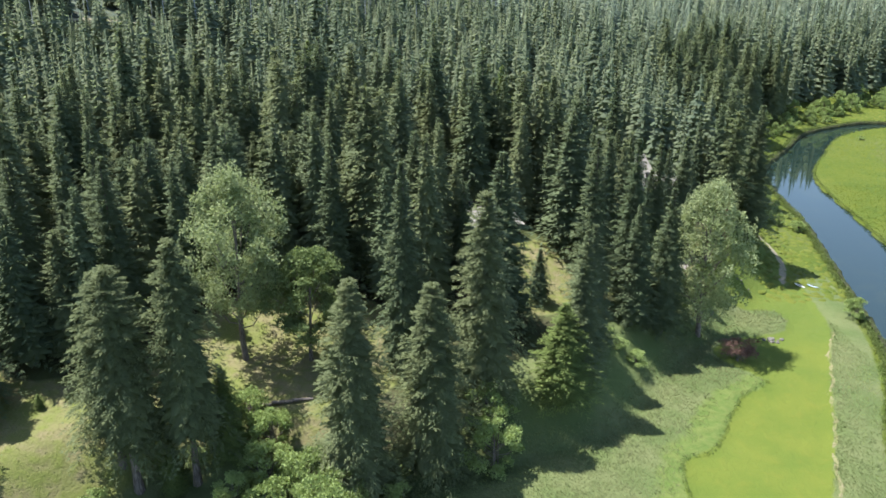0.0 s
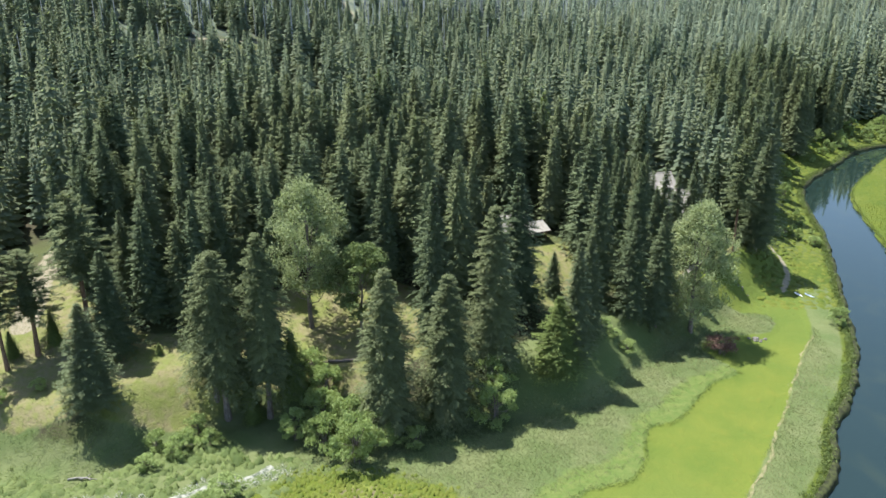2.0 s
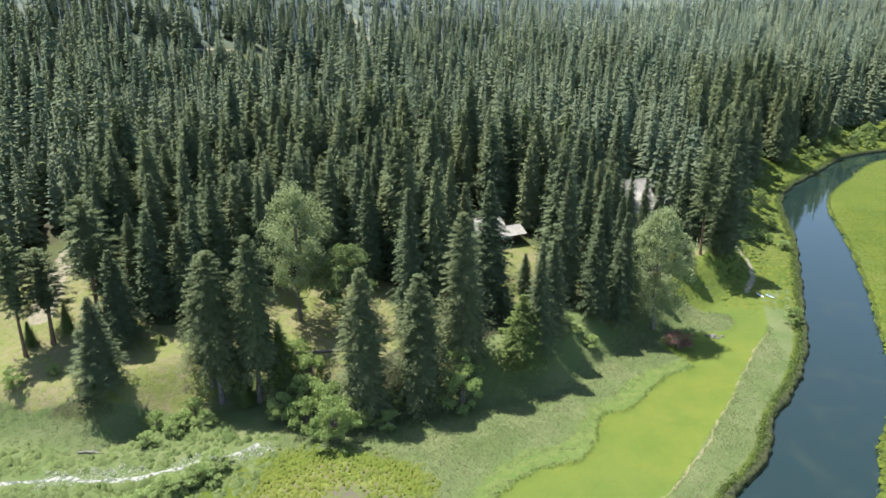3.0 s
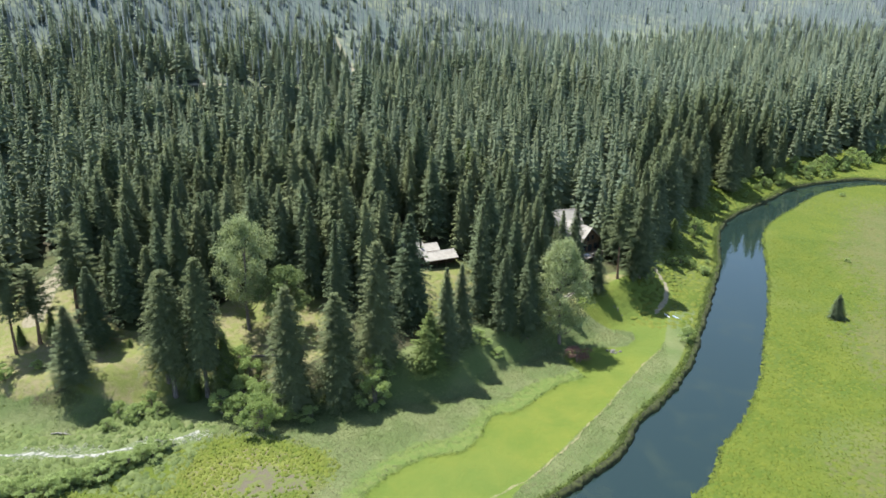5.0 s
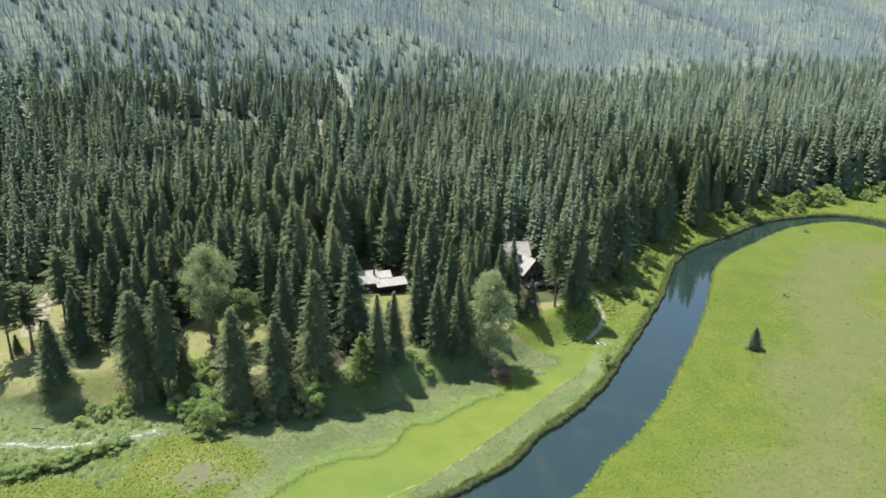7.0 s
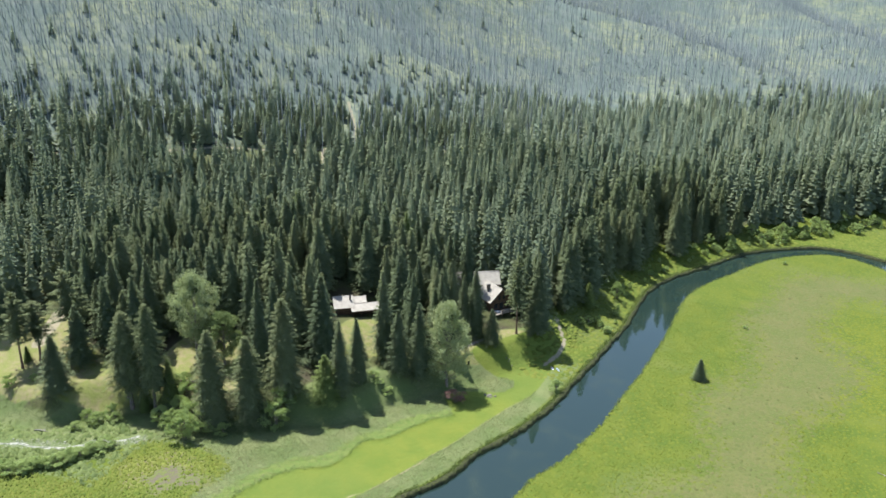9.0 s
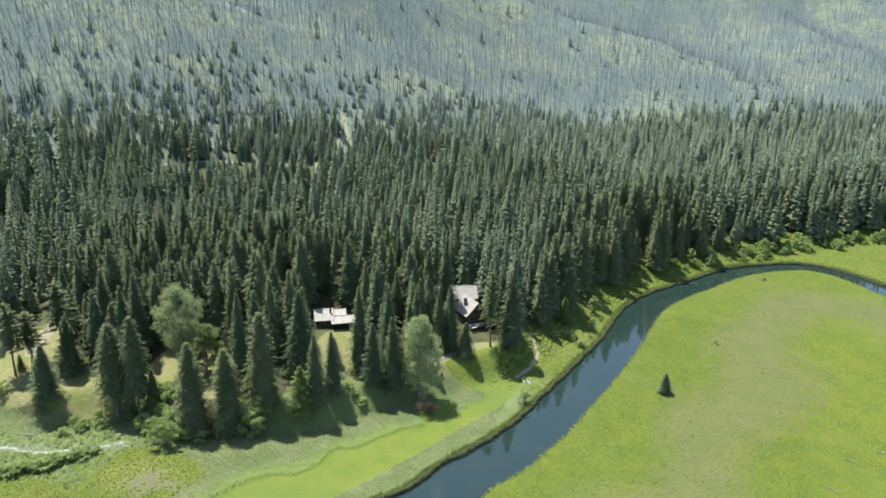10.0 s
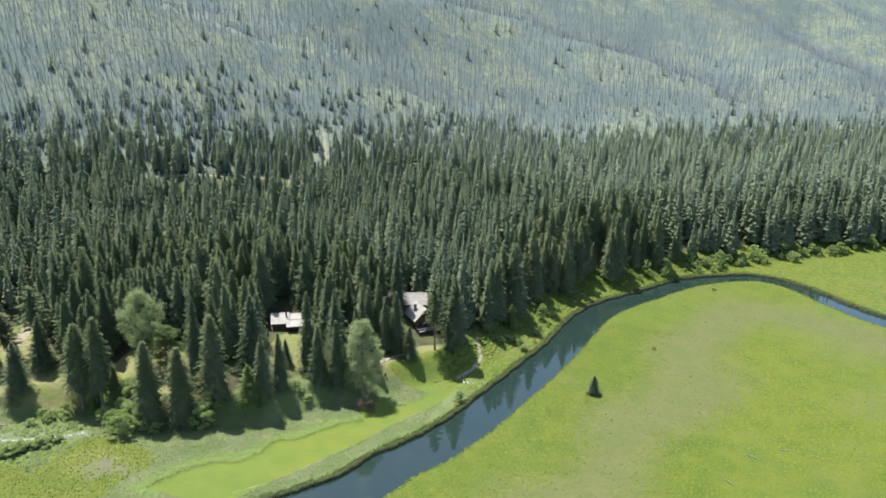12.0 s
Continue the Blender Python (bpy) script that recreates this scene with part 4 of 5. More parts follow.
def tufts(name, rng, x, y, tall, blades, half, material, label, category, tone):
    """Tufts of pointed blades that lean with the wind, in one mesh."""
    n = len(x)
    i = np.repeat(np.arange(n), blades)
    m = len(i)
    bx, by = x[i] + rng.normal(0, 0.42, m), y[i] + rng.normal(0, 0.42, m)
    a = 2.4 + 1.1 * wobble(x, y, 9, 2.0)[i] + rng.normal(0, 0.8, m)
    h = tall[i] * rng.uniform(0.6, 1.25, m)
    reach = h * rng.uniform(1.0, 2.6, m)
    z = height(x, y)[i]
    side = rng.uniform(0, 6.28, m)
    w = half * rng.uniform(0.6, 1.4, m)
    foot = np.stack([bx, by, z - 0.05], -1)
    off = np.stack([np.cos(side) * w, np.sin(side) * w, 0 * w], -1)
    tip = np.stack([bx + np.cos(a) * reach, by + np.sin(a) * reach, z + h], -1)
    v = np.stack([foot - off, foot + off, tip], 1).reshape(-1, 3)
    me = mesh_of(name, v, np.arange(len(v)).reshape(-1, 3), material)
    point_values(me, "tone", np.repeat(tone[i], 3))
    return tagged(new(name, me), label, category, kind="stuff")


def leafy(name, rng, x, y, tall, wide, leaves, size, material, label, category):
    """Low bushes of loose leaves in one mesh."""
    n = len(x)
    z = height(x, y)
    d = rng.normal(size=(n, leaves, 3))
    d /= np.linalg.norm(d, axis=2)[:, :, None]
    d[:, :, 2] = np.abs(d[:, :, 2])
    c = np.stack([x, y, z], -1)[:, None]
    p = (c + d * (0.6 + 0.4 * rng.random((n, leaves, 1))) * np.stack([wide / 2, wide / 2, tall], -1)[:, None]).reshape(-1, 3)
    m = len(p)
    u = rng.normal(size=(m, 3))
    u /= np.linalg.norm(u, axis=1)[:, None]
    w = np.cross(u, rng.normal(size=(m, 3)))
    w /= np.linalg.norm(w, axis=1)[:, None]
    q = size * (0.6 + 0.8 * rng.random((m, 1)))
    v = np.stack([p - u * q, p + w * q * 0.8, p + u * q], 1).reshape(-1, 3)
    me = mesh_of(name, v, np.arange(len(v)).reshape(-1, 3), material)
    point_values(me, "tone", np.repeat(rng.random(n), leaves * 3))
    return tagged(new(name, me), label, category, kind="stuff")


rng = np.random.default_rng(21)
x, y = scatter(rng, -75, 66, 32, 135, 0.62)
c = covers(x, y)
s = to_line(x, y, SHORE_LINE)[0]
d, w = to_line(x, y, RIVER_LINE)
keep = (d > w / 2 + 0.6) & (s < 3) & ((x > -24) | (y < 44)) & (c["lawn"] < 0.3) & (c["gravel"] < 0.3) & (c["dry"] < 0.4) & (rng.random(len(x)) > 0.95 * c["lush"])
x, y = x[keep], y[keep]
k = len(x)
strip = (d[keep] < 12 + 2.5 * wobble(x, y, 4.0) + rng.normal(0, 1.5, len(x))) & (x > 20)
thin = strip & (rng.random(k) < 0.45)
x, y, strip = x[~thin], y[~thin], strip[~thin]
kb = int(strip.sum())
tufts("bank_grass", rng, x[strip], y[strip], rng.uniform(0.05, 0.15, kb), 9, 0.06, M_BLADE, "bright green grass between path and river", "grass", rng.random(kb))
x, y = x[~strip], y[~strip]
k = len(x)
bare = inside(x, y, BROWN, 3.0) * (0.6 + 0.5 * wobble(x, y, 2.5, 4.0)) > 0.3 + 0.4 * rng.random(k)
x, y = x[~bare], y[~bare]
k = len(x)
marsh = inside(x, y, MARSH, 6.0) > 0.35 + 0.3 * rng.random(k)
tone = np.clip(0.42 + 0.4 * wobble(x, y, 7, 2.0) + 0.35 * wobble(x + 0.6 * y, y, 2.2, 5.0) + 0.25 * rng.normal(size=k), 0, 1)
tufts("tall_grass", rng, x[~marsh], y[~marsh], rng.uniform(0.08, 0.26, int((~marsh).sum())), 15, 0.06, M_GRASS, "tall grey-green sedge and marsh grass", "grass", tone[~marsh])
km = int(marsh.sum())
mounds("marsh_grass", rng, x[marsh], y[marsh], rng.uniform(0.15, 0.75, km), rng.uniform(0.5, 1.2, km), M_MARSH, "bright lumpy yellow-green marsh growth", "grass", np.clip(0.5 + 0.5 * wobble(x[marsh], y[marsh], 4.0, 7.0) + 0.2 * rng.normal(size=km), 0, 1))
x, y = scatter(rng, 60, 320, 10, 330, 1.12)
d, w = to_line(x, y, RIVER_LINE)
keep = (d < -w / 2 - 0.5) & in_view(x, y)
x, y = x[keep], y[keep]
brown = covers(x, y)["straw"] > 0.2 + 0.6 * rng.random(len(x))
k = int(brown.sum())
mounds("straw_grass", rng, x[brown], y[brown], rng.uniform(0.06, 0.25, k), rng.uniform(1.0, 2.0, k), M_STRAW, "dry olive-brown sedge band across the meadow", "grass", rng.random(k))
x, y = x[~brown], y[~brown]
k = len(x)
big = sm(-0.3, 0.5, wobble(x, y, 23, 6.0))
mounds("meadow_grass", rng, x, y, rng.uniform(0.06, 0.30, k) + 0.16 * big * rng.random(k) ** 2, rng.uniform(0.5, 1.4, k) + 0.3 * big, M_MEADOW, "lumpy yellow-green marsh meadow sedge", "grass", np.clip(0.15 + 0.5 * sm(-8, 8, -to_line(x, y, spline(STRAW, 6.0))[0]) + 0.3 * big + 0.08 * rng.normal(size=k), 0, 1))

near = (x < 150) & (y < 215)
x, y = x[near], y[near]
k = len(x)
tufts("meadow_blades", rng, x, y, rng.uniform(0.08, 0.26, k), 6, 0.12, M_MBLADE, "leafy blades of marsh sedge in the meadow", "grass", np.clip(0.5 + 0.5 * wobble(x, y, 6, 4.0), 0, 1))
x, y = scatter(rng, 58, 250, 135, 390, 1.3)
d, w = to_line(x, y, RIVER_LINE)
s = to_line(x, y, SHORE_LINE)[0]
keep = (d > w / 2 + 0.8) & (s < 15) & (covers(x, y)["gravel"] < 0.3) & (rng.random(len(x)) < 0.8)
x, y = x[keep], y[keep]
k = len(x)
mounds("bank_grass", rng, x, y, rng.uniform(0.1, 0.5, k), rng.uniform(1.0, 2.4, k), M_MARSH, "bright lumpy grass between river and woods", "grass", rng.random(k))

# short dry turf of the clearings
x, y = scatter(rng, -98, 60, 60, 152, 0.85)
dry = covers(x, y)["dry"] > 0.45 + 0.3 * rng.random(len(x))
x, y = x[dry], y[dry]
k = len(x)
tufts("dry_turf", rng, x, y, rng.uniform(0.04, 0.14, k), 7, 0.06, M_TURF, "short patchy straw and green turf of the clearings", "grass", np.clip(0.5 + 0.5 * wobble(x, y, 6, 3.0) + 0.2 * rng.normal(size=k), 0, 1))

# bushy edge along the near bank
line = spline([(px, py, pw) for px, py, pw in RIVER[2:22]], 0.8)
way = np.gradient(line[:, :2], axis=0)
way /= np.linalg.norm(way, axis=1)[:, None]
nrm = np.stack([-way[:, 1], way[:, 0]], -1)
spots = np.concatenate([line[:, :2] + nrm * (line[:, 2:3] / 2 + rng.uniform(0.1, 1.6, (len(line), 1))) for _ in range(3)])
spots = spots[spots[:, 1] > 30]
k = len(spots)
leafy("bank_bushes", rng, spots[:, 0], spots[:, 1], rng.uniform(0.5, 1.5, k), rng.uniform(0.8, 2.0, k), 36, 0.16, M_SEDGE, "low bushy growth along the river bank", "shrubs")
spots = line[:, :2] - nrm * (line[:, 2:3] / 2 + rng.uniform(0.1, 0.8, (len(line), 1)))
spots = spots[spots[:, 1] > 30]
k = len(spots)
leafy("bank_bushes", rng, spots[:, 0], spots[:, 1], rng.uniform(0.25, 0.6, k), rng.uniform(0.7, 1.4, k), 26, 0.12, M_SEDGE, "low grassy growth on the far river bank", "grass")

# willows along the foot of the woods
rngw = np.random.default_rng(31)
for k in range(120):
    i = 13 + 8.2 * rngw.random() ** (0.55 if k % 6 else 1.5)
    a, b2 = np.array(SHORE[int(i)]), np.array(SHORE[int(i) + 1])
    clump = 0.5 + 0.5 * math.sin(i * 9.0)
    q = a + (b2 - a) * (i % 1) + rngw.normal(0, 1, 2) * (3.0, 2.4) + (-2.6, 2.0)
    dw, ww = to_line(q[:1], q[1:], RIVER_LINE)
    if dw[0] < ww[0] / 2 + 3.5:
        q = q + np.array([-3.0, 3.0])
    size = rngw.uniform(0.2, 0.42 + 0.33 * (i > 16)) + 0.45 * clump * rngw.random() * (i > 17)
    t = stand(WILLOWS[k % 2], q[0], q[1], size, k * 1.7, k > 1, size * rngw.uniform(0.9, 1.5))
    tagged(t, "light green willow shrub at the foot of the woods", "shrub", "willows by the woods")

# green hummocky growth beside the stream
x, y = scatter(rng, -80, -22, 43, 67, 1.15)
stream = np.abs(to_line(x, y, spline([(-75, 44), (-56.1, 49.1), (-46.2, 51.0), (-36.9, 55.1), (-29.2, 61.0), (-26.0, 64.5)], 2.0))[0])
white = covers(x, y)["froth"] > 0.45
keep = (to_line(x, y, SHORE_LINE)[0] < 6) & (stream > 1.3)
a, b = keep & ~white & (rng.random(len(x)) < 0.85), keep & white & (rng.random(len(x)) < 0.7)
k = int(a.sum())
hump = rng.uniform(0.4, 1.6, k) * (0.8 + 0.5 * wobble(x[a], y[a], 3.5))
flat = to_line(x[a], y[a], SHORE_LINE)[0] < -1.5
kf = int(flat.sum())
mounds("stream_growth", rng, x[a][flat], y[a][flat], hump[flat] * 0.85, rng.uniform(1.2, 2.4, kf), M_HERB, "rounded green herbs beside a small stream", "plants", rng.random(kf))
leafy("stream_bushes", rng, x[a], y[a], hump, rng.uniform(1.0, 2.0, k), 34, 0.10, M_HERB, "leafy bright green growth beside a small stream", "shrubs")
k = int(b.sum())
leafy("white_blossom", rng, x[b], y[b], rng.uniform(0.3, 0.9, k), rng.uniform(0.8, 1.8, k), 46, 0.12, M_BLOSSOM, "pale whitish flowering growth along the stream", "flowers")

# grassy lip where the mown lawn meets the tall sedge
lip = spline([(x, y, 0) for x, y in LAWN[:10]], 0.55)[:, :2]
k = len(lip)
leafy("lawn_lip", rng, lip[:, 0] + rng.normal(0, 0.15, k), lip[:, 1] + rng.normal(0, 0.15, k), rng.uniform(0.3, 0.75, k), rng.uniform(0.6, 1.0, k), 22, 0.10, M_SEDGE, "low dark grassy lip beside the mown lawn", "grass")


# ---- buildings ----
def plain(name, a, b, scale, rough=0.7, metal=0.0, spec=0.3, bump=0.2, stretch=(1, 1, 1)):
    n = Nodes(name)
    v = n.noise(n.put("ShaderNodeMapping", Vector=n.local(), Scale=stretch).outputs[0], scale, 4.0)
    n.bump(v, bump, 0.03)
    return n.done(n.mix(n.step(v, 0.3, 0.7), a, b), rough, spec, metal)


M_ROOF = plain("pale_metal_roof", (0.205, 0.194, 0.168), (0.255, 0.242, 0.212), 0.8, 0.6, 0.0, 0.15)
M_LOG = plain("dark_stained_logs", (0.045, 0.028, 0.018), (0.105, 0.066, 0.040), 1.2, 0.8, stretch=(0.4, 0.4, 4))
M_TRIM = plain("brown_trim_boards", (0.070, 0.045, 0.030), (0.120, 0.080, 0.055), 2.0, 0.7)
M_DECK = plain("weathered_deck_boards", (0.180, 0.160, 0.135), (0.290, 0.265, 0.230), 1.5, 0.85)
M_STONE = plain("grey_fieldstone", (0.070, 0.066, 0.058), (0.150, 0.140, 0.125), 2.5, 0.9, bump=0.6)
M_GLASS = plain("window_glass", (0.015, 0.018, 0.020), (0.030, 0.035, 0.038), 0.5, 0.05, 0.0, 0.6, 0.0)
M_STEEL = plain("dark_stovepipe", (0.030, 0.030, 0.030), (0.060, 0.058, 0.055), 3.0, 0.5, 0.6)
M_HULL_W = plain("white_kayak_hull", (0.620, 0.640, 0.650), (0.740, 0.750, 0.760), 1.0, 0.35, bump=0.0)
M_HULL_B = plain("blue_grey_kayak_hull", (0.160, 0.220, 0.280), (0.240, 0.310, 0.370), 1.0, 0.35, bump=0.0)
M_BLUE = plain("blue_tarpaulin", (0.060, 0.150, 0.300), (0.100, 0.230, 0.420), 2.0, 0.5)


def boxes(name, items, material, parent, label=""):
    """One part made of upright boxes: x0, y0, z0, x1, y1, z1."""
    unit = np.array([(0, 0, 0), (1, 0, 0), (1, 1, 0), (0, 1, 0), (0, 0, 1), (1, 0, 1), (1, 1, 1), (0, 1, 1)], float)
    quads = np.array([(0, 3, 2, 1), (4, 5, 6, 7), (0, 1, 5, 4), (1, 2, 6, 5), (2, 3, 7, 6), (3, 0, 4, 7)])
    v = np.concatenate([np.array(b[:3]) + unit * (np.array(b[3:]) - np.array(b[:3])) for b in items])
    f = np.concatenate([quads + 8 * k for k in range(len(items))])
    return part(name, mesh_of(name, v, f, material), parent, label)


def prism(name, outline, x0, x1, material, parent, label=""):
    """One part: an outline in y and z, drawn out from x0 to x1."""
    n = len(outline)
    v = np.array([(x0, *p) for p in outline] + [(x1, *p) for p in outline], float)
    bm = bmesh.new()
    vs = [bm.verts.new(p) for p in v]
    bm.faces.new(vs[:n][::-1])
    bm.faces.new(vs[n:])
    for k in range(n):
        bm.faces.new((vs[k], vs[(k + 1) % n], vs[n + (k + 1) % n], vs[n + k]))
    bmesh.ops.recalc_face_normals(bm, faces=bm.faces)
    me = bpy.data.meshes.new(name)
    bm.to_mesh(me)
    bm.free()
    me.materials.append(material)
    return part(name, me, parent, label)


def window(parent, face, at, low, high, wide, axis):
    """A window let into a wall face: a frame round a pane, proud of the wall; axis 'x' or 'y' is the way it faces."""
    t = 0.09
    out = 1 if face > 0 else -1
    if axis == "x":
        frame_b = [(face, at - wide / 2, low, face + out * 0.08, at - wide / 2 + t, high), (face, at + wide / 2 - t, low, face + out * 0.08, at + wide / 2, high),
                   (face, at - wide / 2 + t, low, face + out * 0.08, at + wide / 2 - t, low + t), (face, at - wide / 2 + t, high - t, face + out * 0.08, at + wide / 2 - t, high)]
        pane_b = [(face, at - wide / 2 + t, low + t, face + out * 0.03, at + wide / 2 - t, high - t)]
    else:
        frame_b = [(at - wide / 2, face, low, at - wide / 2 + t, face + out * 0.08, high), (at + wide / 2 - t, face, low, at + wide / 2, face + out * 0.08, high),
                   (at - wide / 2 + t, face, low, at + wide / 2 - t, face + out * 0.08, low + t), (at - wide / 2 + t, face, high - t, at + wide / 2 - t, face + out * 0.08, high)]
        pane_b = [(at - wide / 2 + t, face, low + t, at + wide / 2 - t, face + out * 0.03, high - t)]
    order = lambda b: (min(b[0], b[3]), min(b[1], b[4]), min(b[2], b[5]), max(b[0], b[3]), max(b[1], b[4]), max(b[2], b[5]))
    w = boxes("window", [order(b) for b in frame_b], M_TRIM, parent)
    boxes("pane", [order(b) for b in pane_b], M_GLASS, w, "dark glass pane")


def house(name, x, y, z, turn, length, half, eave, ridge, over=0.6, foot=-3.0, label="", category="house", windows_x=(), windows_y=(), open_front=False):
    """A gabled log house: local x runs along the ridge. z is the floor's height."""
    h = new(name)
    h.matrix_basis = pose(x, y, z, 0, 0, turn)
    L = length / 2
    if open_front:
        boxes("wall", [(-L, -half + 1.8, foot, L, half, eave)], M_LOG, h)
        for px in np.linspace(-L + 0.2, L - 0.2, 4):
            boxes("post", [(px - 0.09, -half + 0.1, foot, px + 0.09, -half + 0.28, eave)], M_TRIM, h)
    else:
        boxes("wall", [(-L, -half, foot, L, half, eave)], M_LOG, h)
    prism("gable", [(-half, eave), (half, eave), (0, ridge - 0.12)], -L, L, M_LOG, h)
    rise = (ridge - eave) / half
    for sgn in (1, -1):
        low = eave - rise * over
        outline = [(0, ridge), (sgn * (half + over), low), (sgn * (half + over), low + 0.14), (0, ridge + 0.14)]
        slab = prism("roof", outline, -L - over, L + over, M_ROOF, h)
        n = int(length / 0.9)
        for q in range(n + 1):
            px = -L - over + 0.02 + q * (length + 2 * over - 0.1) / n
            prism("seam", [(sgn * 0.05, ridge + 0.13 - rise * 0.05), (sgn * (half + over), low + 0.142), (sgn * (half + over), low + 0.19), (sgn * 0.05, ridge + 0.18 - rise * 0.05)], px, px + 0.06, M_ROOF, slab)
        prism("fascia", [(sgn * (half + over), low - 0.12), (sgn * (half + over + 0.05), low - 0.12), (sgn * (half + over + 0.05), low + 0.13), (sgn * (half + over), low + 0.13)], -L - over, L + over, M_TRIM, h)
    prism("ridge_cap", [(-0.2, ridge + 0.1), (0.2, ridge + 0.1), (0, ridge + 0.24)], -L - over - 0.02, L + over + 0.02, M_ROOF, h)
    for at, low, high, wide in windows_x:
        window(h, L, at, low, high, wide, "x")
    for at, low, high, wide in windows_y:
        window(h, -half, at, low, high, wide, "y")
    return tagged(h, label, category)


lodge = house("lodge", 40.2, 163.2, 9.6, -41, 13, 4.2, 3.6, 7.4, label="dark log lodge with a pale metal gable roof and deck",
              windows_x=[(-2.2, 0.7, 2.6, 1.5), (0, 0.3, 2.7, 1.8), (2.2, 0.7, 2.6, 1.5), (-0.9, 3.6, 5.2, 1.2), (0.9, 3.6, 5.2, 1.2)],
              windows_y=[(-4, 0.9, 2.3, 1.3), (-0.5, 0.9, 2.3, 1.3), (3.2, 0.9, 2.3, 1.3)])
chimney = boxes("chimney", [(1.2, -2.6, 3.5, 2.1, -1.7, 7.6)], M_STONE, lodge, "stone chimney")
boxes("chimney_cap", [(1.1, -2.7, 7.6, 2.2, -1.6, 7.78)], M_STEEL, chimney)
deck = boxes("deck", [(6.5, -4.2 + k * 0.3, -0.18, 9.6, -4.2 + k * 0.3 + 0.27, -0.08) for k in range(28)], M_DECK, lodge, "weathered board deck")
for px, py in ((6.7, -4.0), (9.4, -4.0), (9.4, -1.3), (9.4, 1.4), (9.4, 4.0), (6.7, 4.0)):
    boxes("deck_post", [(px - 0.1, py - 0.1, -4.5, px + 0.1, py + 0.1, 0.95)], M_TRIM, deck)
boxes("deck_rail", [(9.42, -4.1, 0.85, 9.54, 4.1, 0.97), (9.45, -4.1, 0.40, 9.51, 4.1, 0.47), (6.6, -4.2, 0.85, 9.41, -4.1, 0.97), (6.6, -4.18, 0.40, 9.41, -4.12, 0.47), (6.6, 4.1, 0.85, 9.41, 4.2, 0.97)], M_DECK, deck)
boxes("tarpaulin", [(7.2, -3.0, -0.07, 8.6, -1.6, 0.35)], M_BLUE, deck, "folded blue tarpaulin on the deck")

house("guest_house", 33.6, 166.4, 10.4, 26, 15, 3.6, 5.6, 8.6, label="large dark log house behind the lodge with pale metal roof",
      windows_x=[(0, 1.0, 2.4, 1.4), (0, 3.6, 4.8, 1.2)], windows_y=[(4.5, 3.4, 4.7, 1.3), (1.5, 3.4, 4.7, 1.3), (-2, 3.4, 4.7, 1.3)])
house("porch_cabin", 6.6, 133.3, 12.6, 36, 8.2, 2.7, 2.3, 3.4, over=0.5, label="small dark cabin with an open porch and pale roof", category="cabin", open_front=True, windows_x=[(0.8, 0.9, 1.9, 0.9)])
cabin = house("log_cabin", -0.4, 132.0, 13.4, 33, 5.6, 4.0, 2.3, 4.5, over=0.5, label="dark log cabin with a pale roof and stovepipe", category="cabin", windows_x=[(1.6, 0.9, 1.9, 1.0), (-1.6, 0.9, 1.9, 1.0)])
v, t = tube([(2.2, -1.6, 3.0), (2.2, -1.6, 5.6)], [0.28, 0.28], 10)
part("stovepipe", mesh_of("stovepipe", v, t, M_STEEL, True), cabin)
house("wood_shed", 3.2, 134.9, 14.0, 33, 5, 2.4, 2.2, 3.2, over=0.4, label="small shed with a pale roof behind the cabins", category="shed", windows_x=[(0, 0.9, 1.7, 0.8)])


# ---- small things ----
def kayak(x, y, turn, material, label):
    """A slim hull with a rimmed cockpit, lying on the grass."""
    k = new("kayak")
    xs = np.linspace(-1.6, 1.6, 15)
    rings = []
    for px in xs:
        f = max(1 - abs(px / 1.62) ** 2.4, 0.02)
        a = np.linspace(0, 2 * np.pi, 12, endpoint=False)
        rings.append(np.stack([0 * a + px, 0.34 * f * np.cos(a), 0.2 + 0.17 * f * np.sin(a) + 0.10 * abs(px / 1.6) ** 3], -1))
    i = np.arange(15 * 12).reshape(15, 12)
    j = np.roll(i, -1, 1)
    part("hull", mesh_of("hull", np.concatenate(rings), np.stack([i[:-1], j[:-1], j[1:], i[1:]], -1).reshape(-1, 4), material, True), k)
    a = np.linspace(0, 2 * np.pi, 17)
    v, t = tube(np.stack([0.46 * np.cos(a), 0.22 * np.sin(a), 0 * a + 0.39], -1), np.full(17, 0.03), 5)
    part("cockpit_rim", mesh_of("cockpit_rim", v, t, M_STEEL, True), k)
    k.matrix_basis = pose(x, y, float(height(np.array([x]), np.array([y]))[0]), 0, 0, turn) @ Matrix.Diagonal((0.85, 0.85, 0.85, 1))
    tagged(k, label, "kayak", "kayaks on the bank")


kayak(67.0, 141.6, -62, M_HULL_W, "white kayak lying on the grassy river bank")
kayak(69.0, 140.6, -50, M_HULL_B, "blue-grey kayak lying beside a white one")


def rock(rng, x, y, size):
    bm = bmesh.new()
    bmesh.ops.create_icosphere(bm, subdivisions=2, radius=size)
    off = Vector(rng.normal(size=3) * 10)
    for q in bm.verts:
        q.co *= 1 + 0.35 * noise.noise(q.co / size * 1.1 + off)
        q.co.z *= 0.62
    me = bpy.data.meshes.new("rock")
    bm.to_mesh(me)
    bm.free()
    me.materials.append(M_STONE)
    ob = new("rock", me)
    ob.matrix_basis = pose(x, y, float(height(np.array([x]), np.array([y]))[0]) + size * 0.2, 0, 0, rng.random() * 360)
    return ob


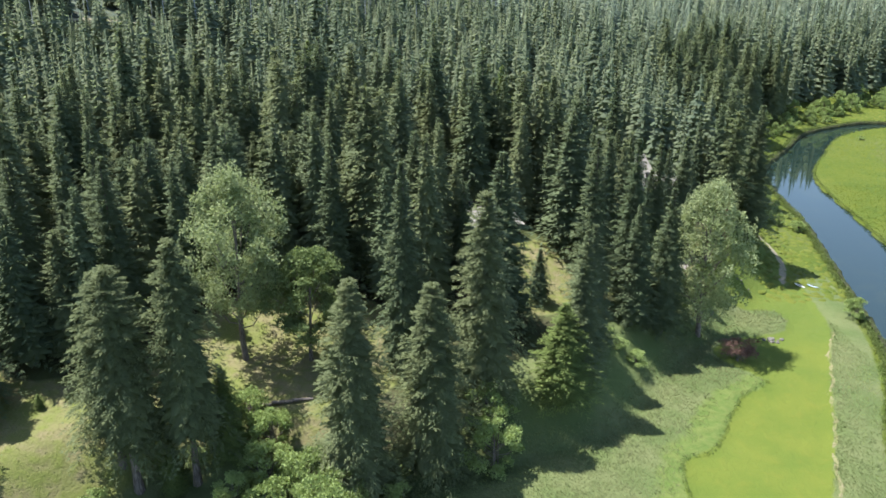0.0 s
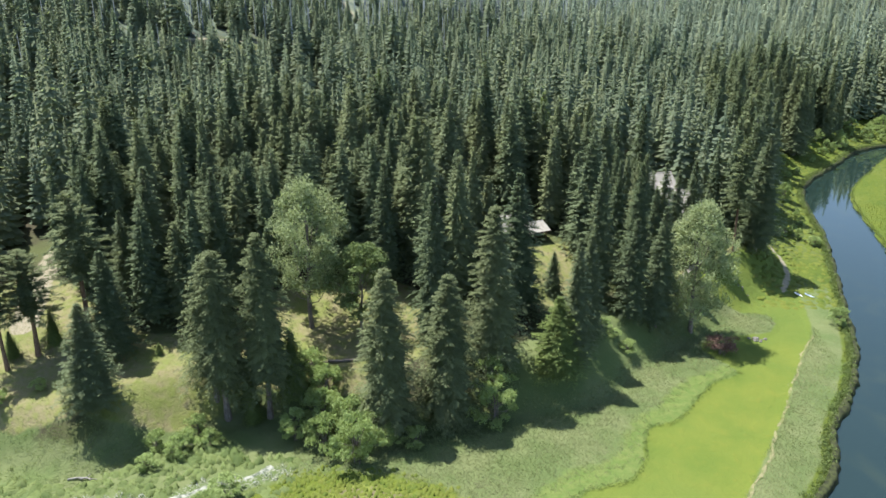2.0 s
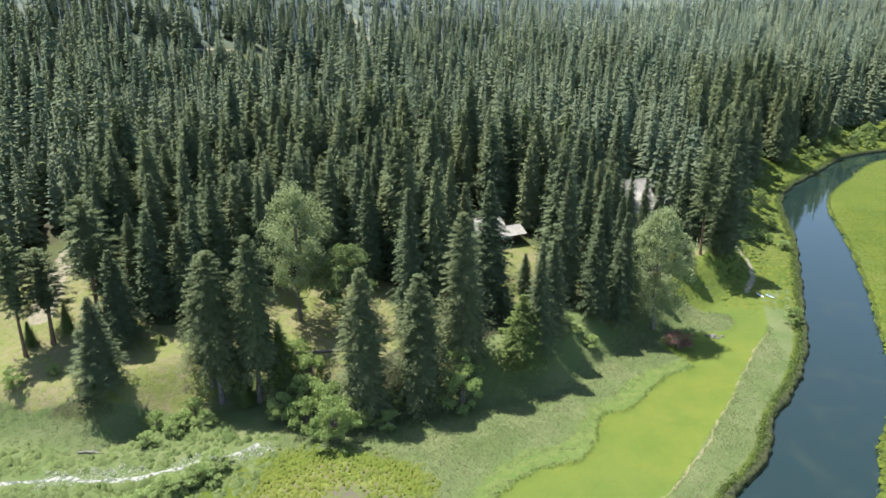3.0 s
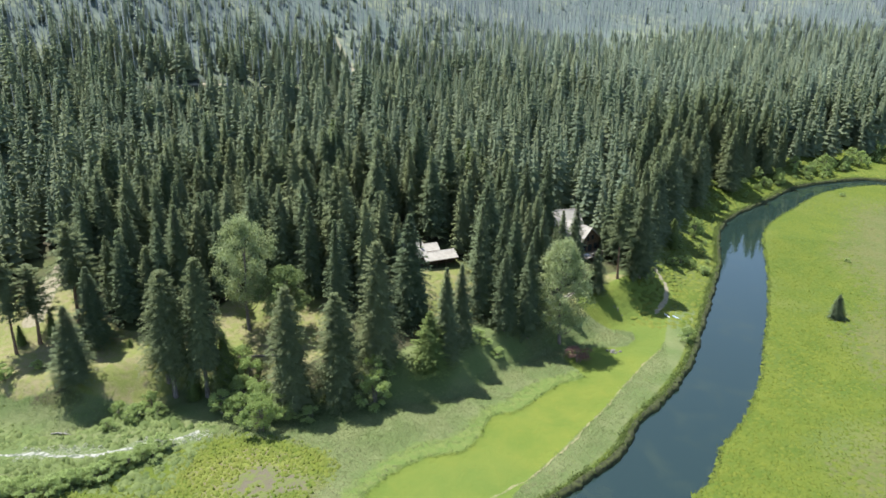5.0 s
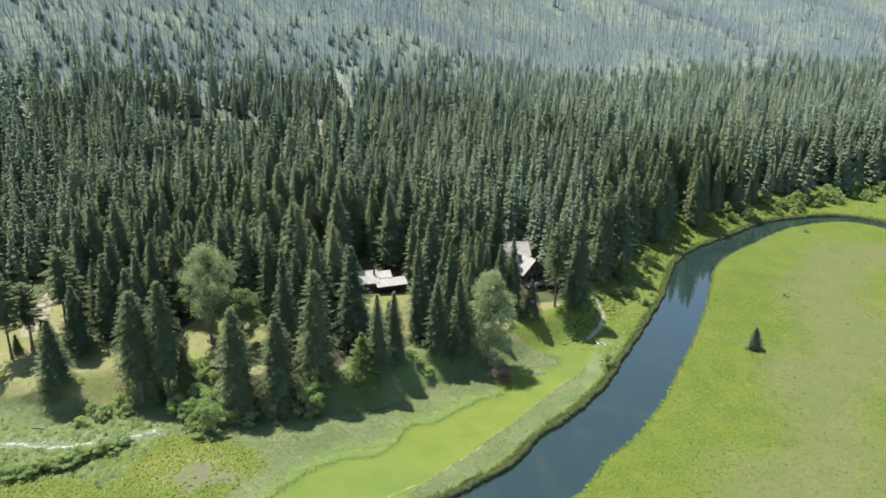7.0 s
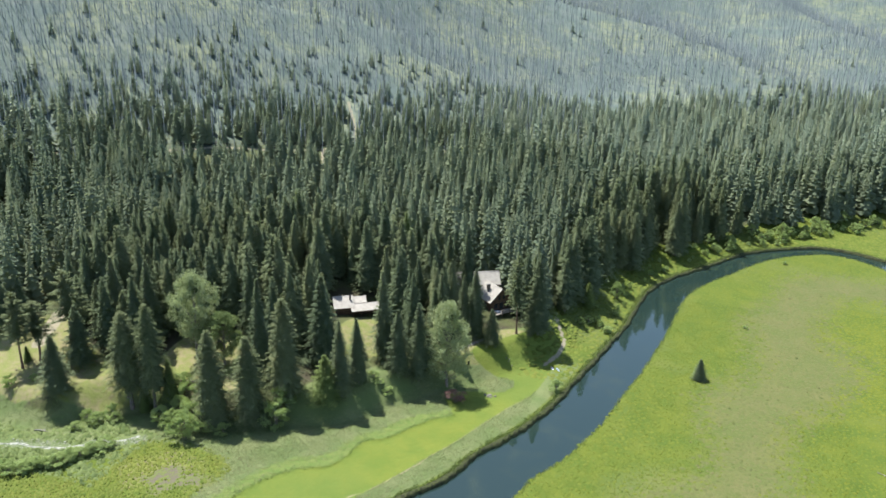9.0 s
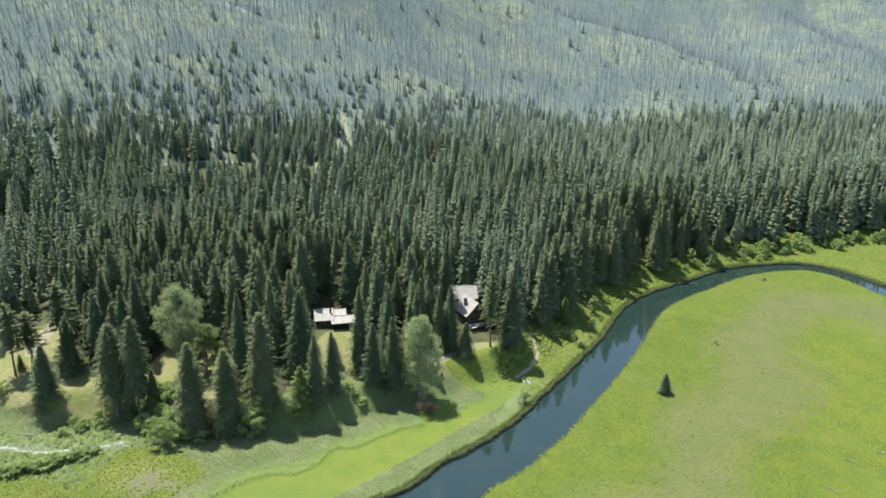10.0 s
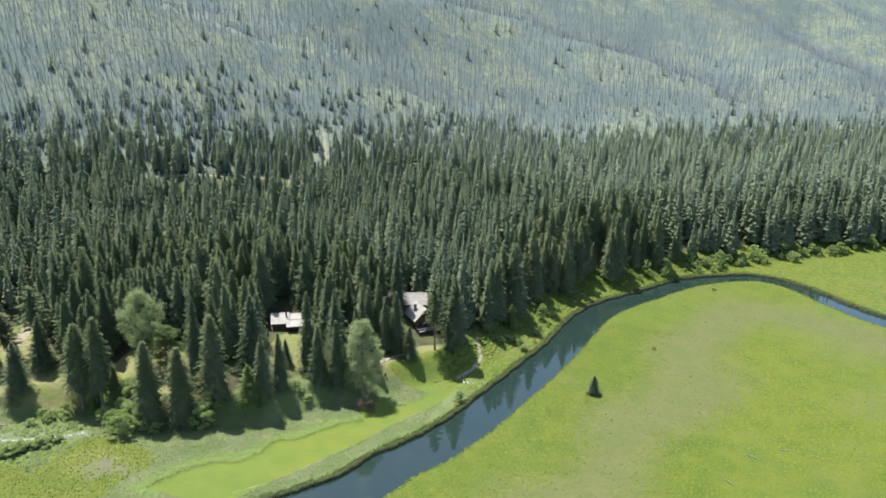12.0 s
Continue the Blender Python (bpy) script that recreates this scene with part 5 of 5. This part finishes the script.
rr = np.random.default_rng(5)
for k in range(9):
    tagged(rock(rr, 54 + rr.normal(0, 0.9), 118.6 + rr.normal(0, 0.5), rr.uniform(0.22, 0.45)), "grey boulder in a heap on the lawn", "rock", "boulder heap")
# Stones stand in for small unidentified white things on the slope.
for k in range(5):
    tagged(rock(rr, 54.2 + rr.normal(0, 0.8), 137 + rr.normal(0, 0.6), rr.uniform(0.15, 0.3)), "small stone standing in for an unidentified white thing on the slope", "rock", "pale stones")

barrel = new("fire_barrel")
v, t = tube([(0, 0, 0), (0, 0, 0.05), (0, 0, 0.5), (0, 0, 0.9), (0, 0, 0.92)], [0.3, 0.32, 0.31, 0.32, 0.26], 14)
part("drum", mesh_of("drum", v, t, M_STEEL, True), barrel)
v, t = tube([(0, 0, 0.86), (0, 0, 0.95)], [0.34, 0.34], 14)
part("rim", mesh_of("rim", v, t, M_STEEL, True), barrel)
barrel.matrix_basis = pose(44.2, 127.2, float(height(np.array([44.2]), np.array([127.2]))[0]))
tagged(barrel, "dark metal fire barrel on the lawn", "barrel")

# fallen wood: a bleached log by the stream, dead branches in the meadow
def branch(x, y, turn, length, thick, label, category, group=""):
    b = new("branch" if category == "branch" else "log")
    z = float(height(np.array([x]), np.array([y]))[0])
    L = length / 2
    v, t = tube([(-L, 0, thick), (-L / 3, 0.12 * L, thick * 1.4), (L / 3, 0.05 * L, thick * 1.2), (L, -0.1 * L, thick)], [thick, thick * 0.95, thick * 0.8, thick * 0.35], 7)
    part("stem", mesh_of("stem", v, t, M_DEADWOOD, True), b)
    for px, py, pz in ((0.5, 0.5, 0.25), (0.75, -0.45, 0.2), (0.2, -0.4, 0.3)):
        v, t = tube([((px - 0.4) * L, 0.05 * L, thick), (px * L * 0.8, py * L * 0.5, thick + pz * L * 0.5), (px * L, py * L, thick + pz * L)], [thick * 0.5, thick * 0.35, thick * 0.12], 5)
        part("twig", mesh_of("twig", v, t, M_DEADWOOD, True), b)
    b.matrix_basis = pose(x, y, z + 0.15, 0, 0, turn)
    tagged(b, label, category, group)


M_DEADWOOD = bark("bleached_wood", (0.120, 0.115, 0.100), (0.240, 0.230, 0.205))
branch(-51.7, 57.1, 12, 4.2, 0.16, "bleached fallen log lying in green herbs", "log")
for x, y, turn, length in ((155.6, 114.2, -35, 4.0), (160.8, 130.2, -10, 3.5), (169.9, 138.1, 15, 3.0)):
    branch(x, y, turn, length, 0.09, "grey dead branch lying in the marsh meadow", "branch", "dead branches")

# a low log wall by the glade, and a boardwalk up to the lodge
for k in range(4):
    lx, ly = -27 + k * 2.6, 84 + k * 0.45
    lg = new("log")
    v, t = tube([(-1.35, 0, 0.2), (0, 0.03, 0.2), (1.35, 0, 0.2)], [0.24, 0.22, 0.2], 9)
    part("stem", mesh_of("stem", v, t, M_BARK, True), lg)
    part("cut_end", mesh_of("cut_end", *tube([(1.35, 0, 0.2), (1.36, 0, 0.2)], [0.19, 0.01], 9), M_DECK), lg, "pale sawn end")
    lg.matrix_basis = pose(lx, ly, float(height(np.array([lx]), np.array([ly]))[0]), 0, 0, 10)
    tagged(lg, "weathered log lying in a low border", "log", "log border")
walkway = new("boardwalk")
for k in range(26):
    f = k / 25
    px, py = 39 + 6 * f, 128 + 12 * f
    b = boxes("plank", [(-0.7, -0.2, 0.12, 0.7, 0.2, 0.2)], M_DECK, walkway)
    b.matrix_basis = pose(px, py, float(height(np.array([px]), np.array([py]))[0]), 0, 0, -27)
for sgn in (-0.72, 0.72):
    for k in range(7):
        f = k / 6
        px, py = 39 + 6 * f + sgn * 0.89, 128 + 12 * f - sgn * 0.45
        p = boxes("rail_post", [(-0.05, -0.05, -0.2, 0.05, 0.05, 0.95)], M_TRIM, walkway)
        p.matrix_basis = pose(px, py, float(height(np.array([px]), np.array([py]))[0]))
tagged(walkway, "weathered plank boardwalk climbing the slope to the lodge", "boardwalk")
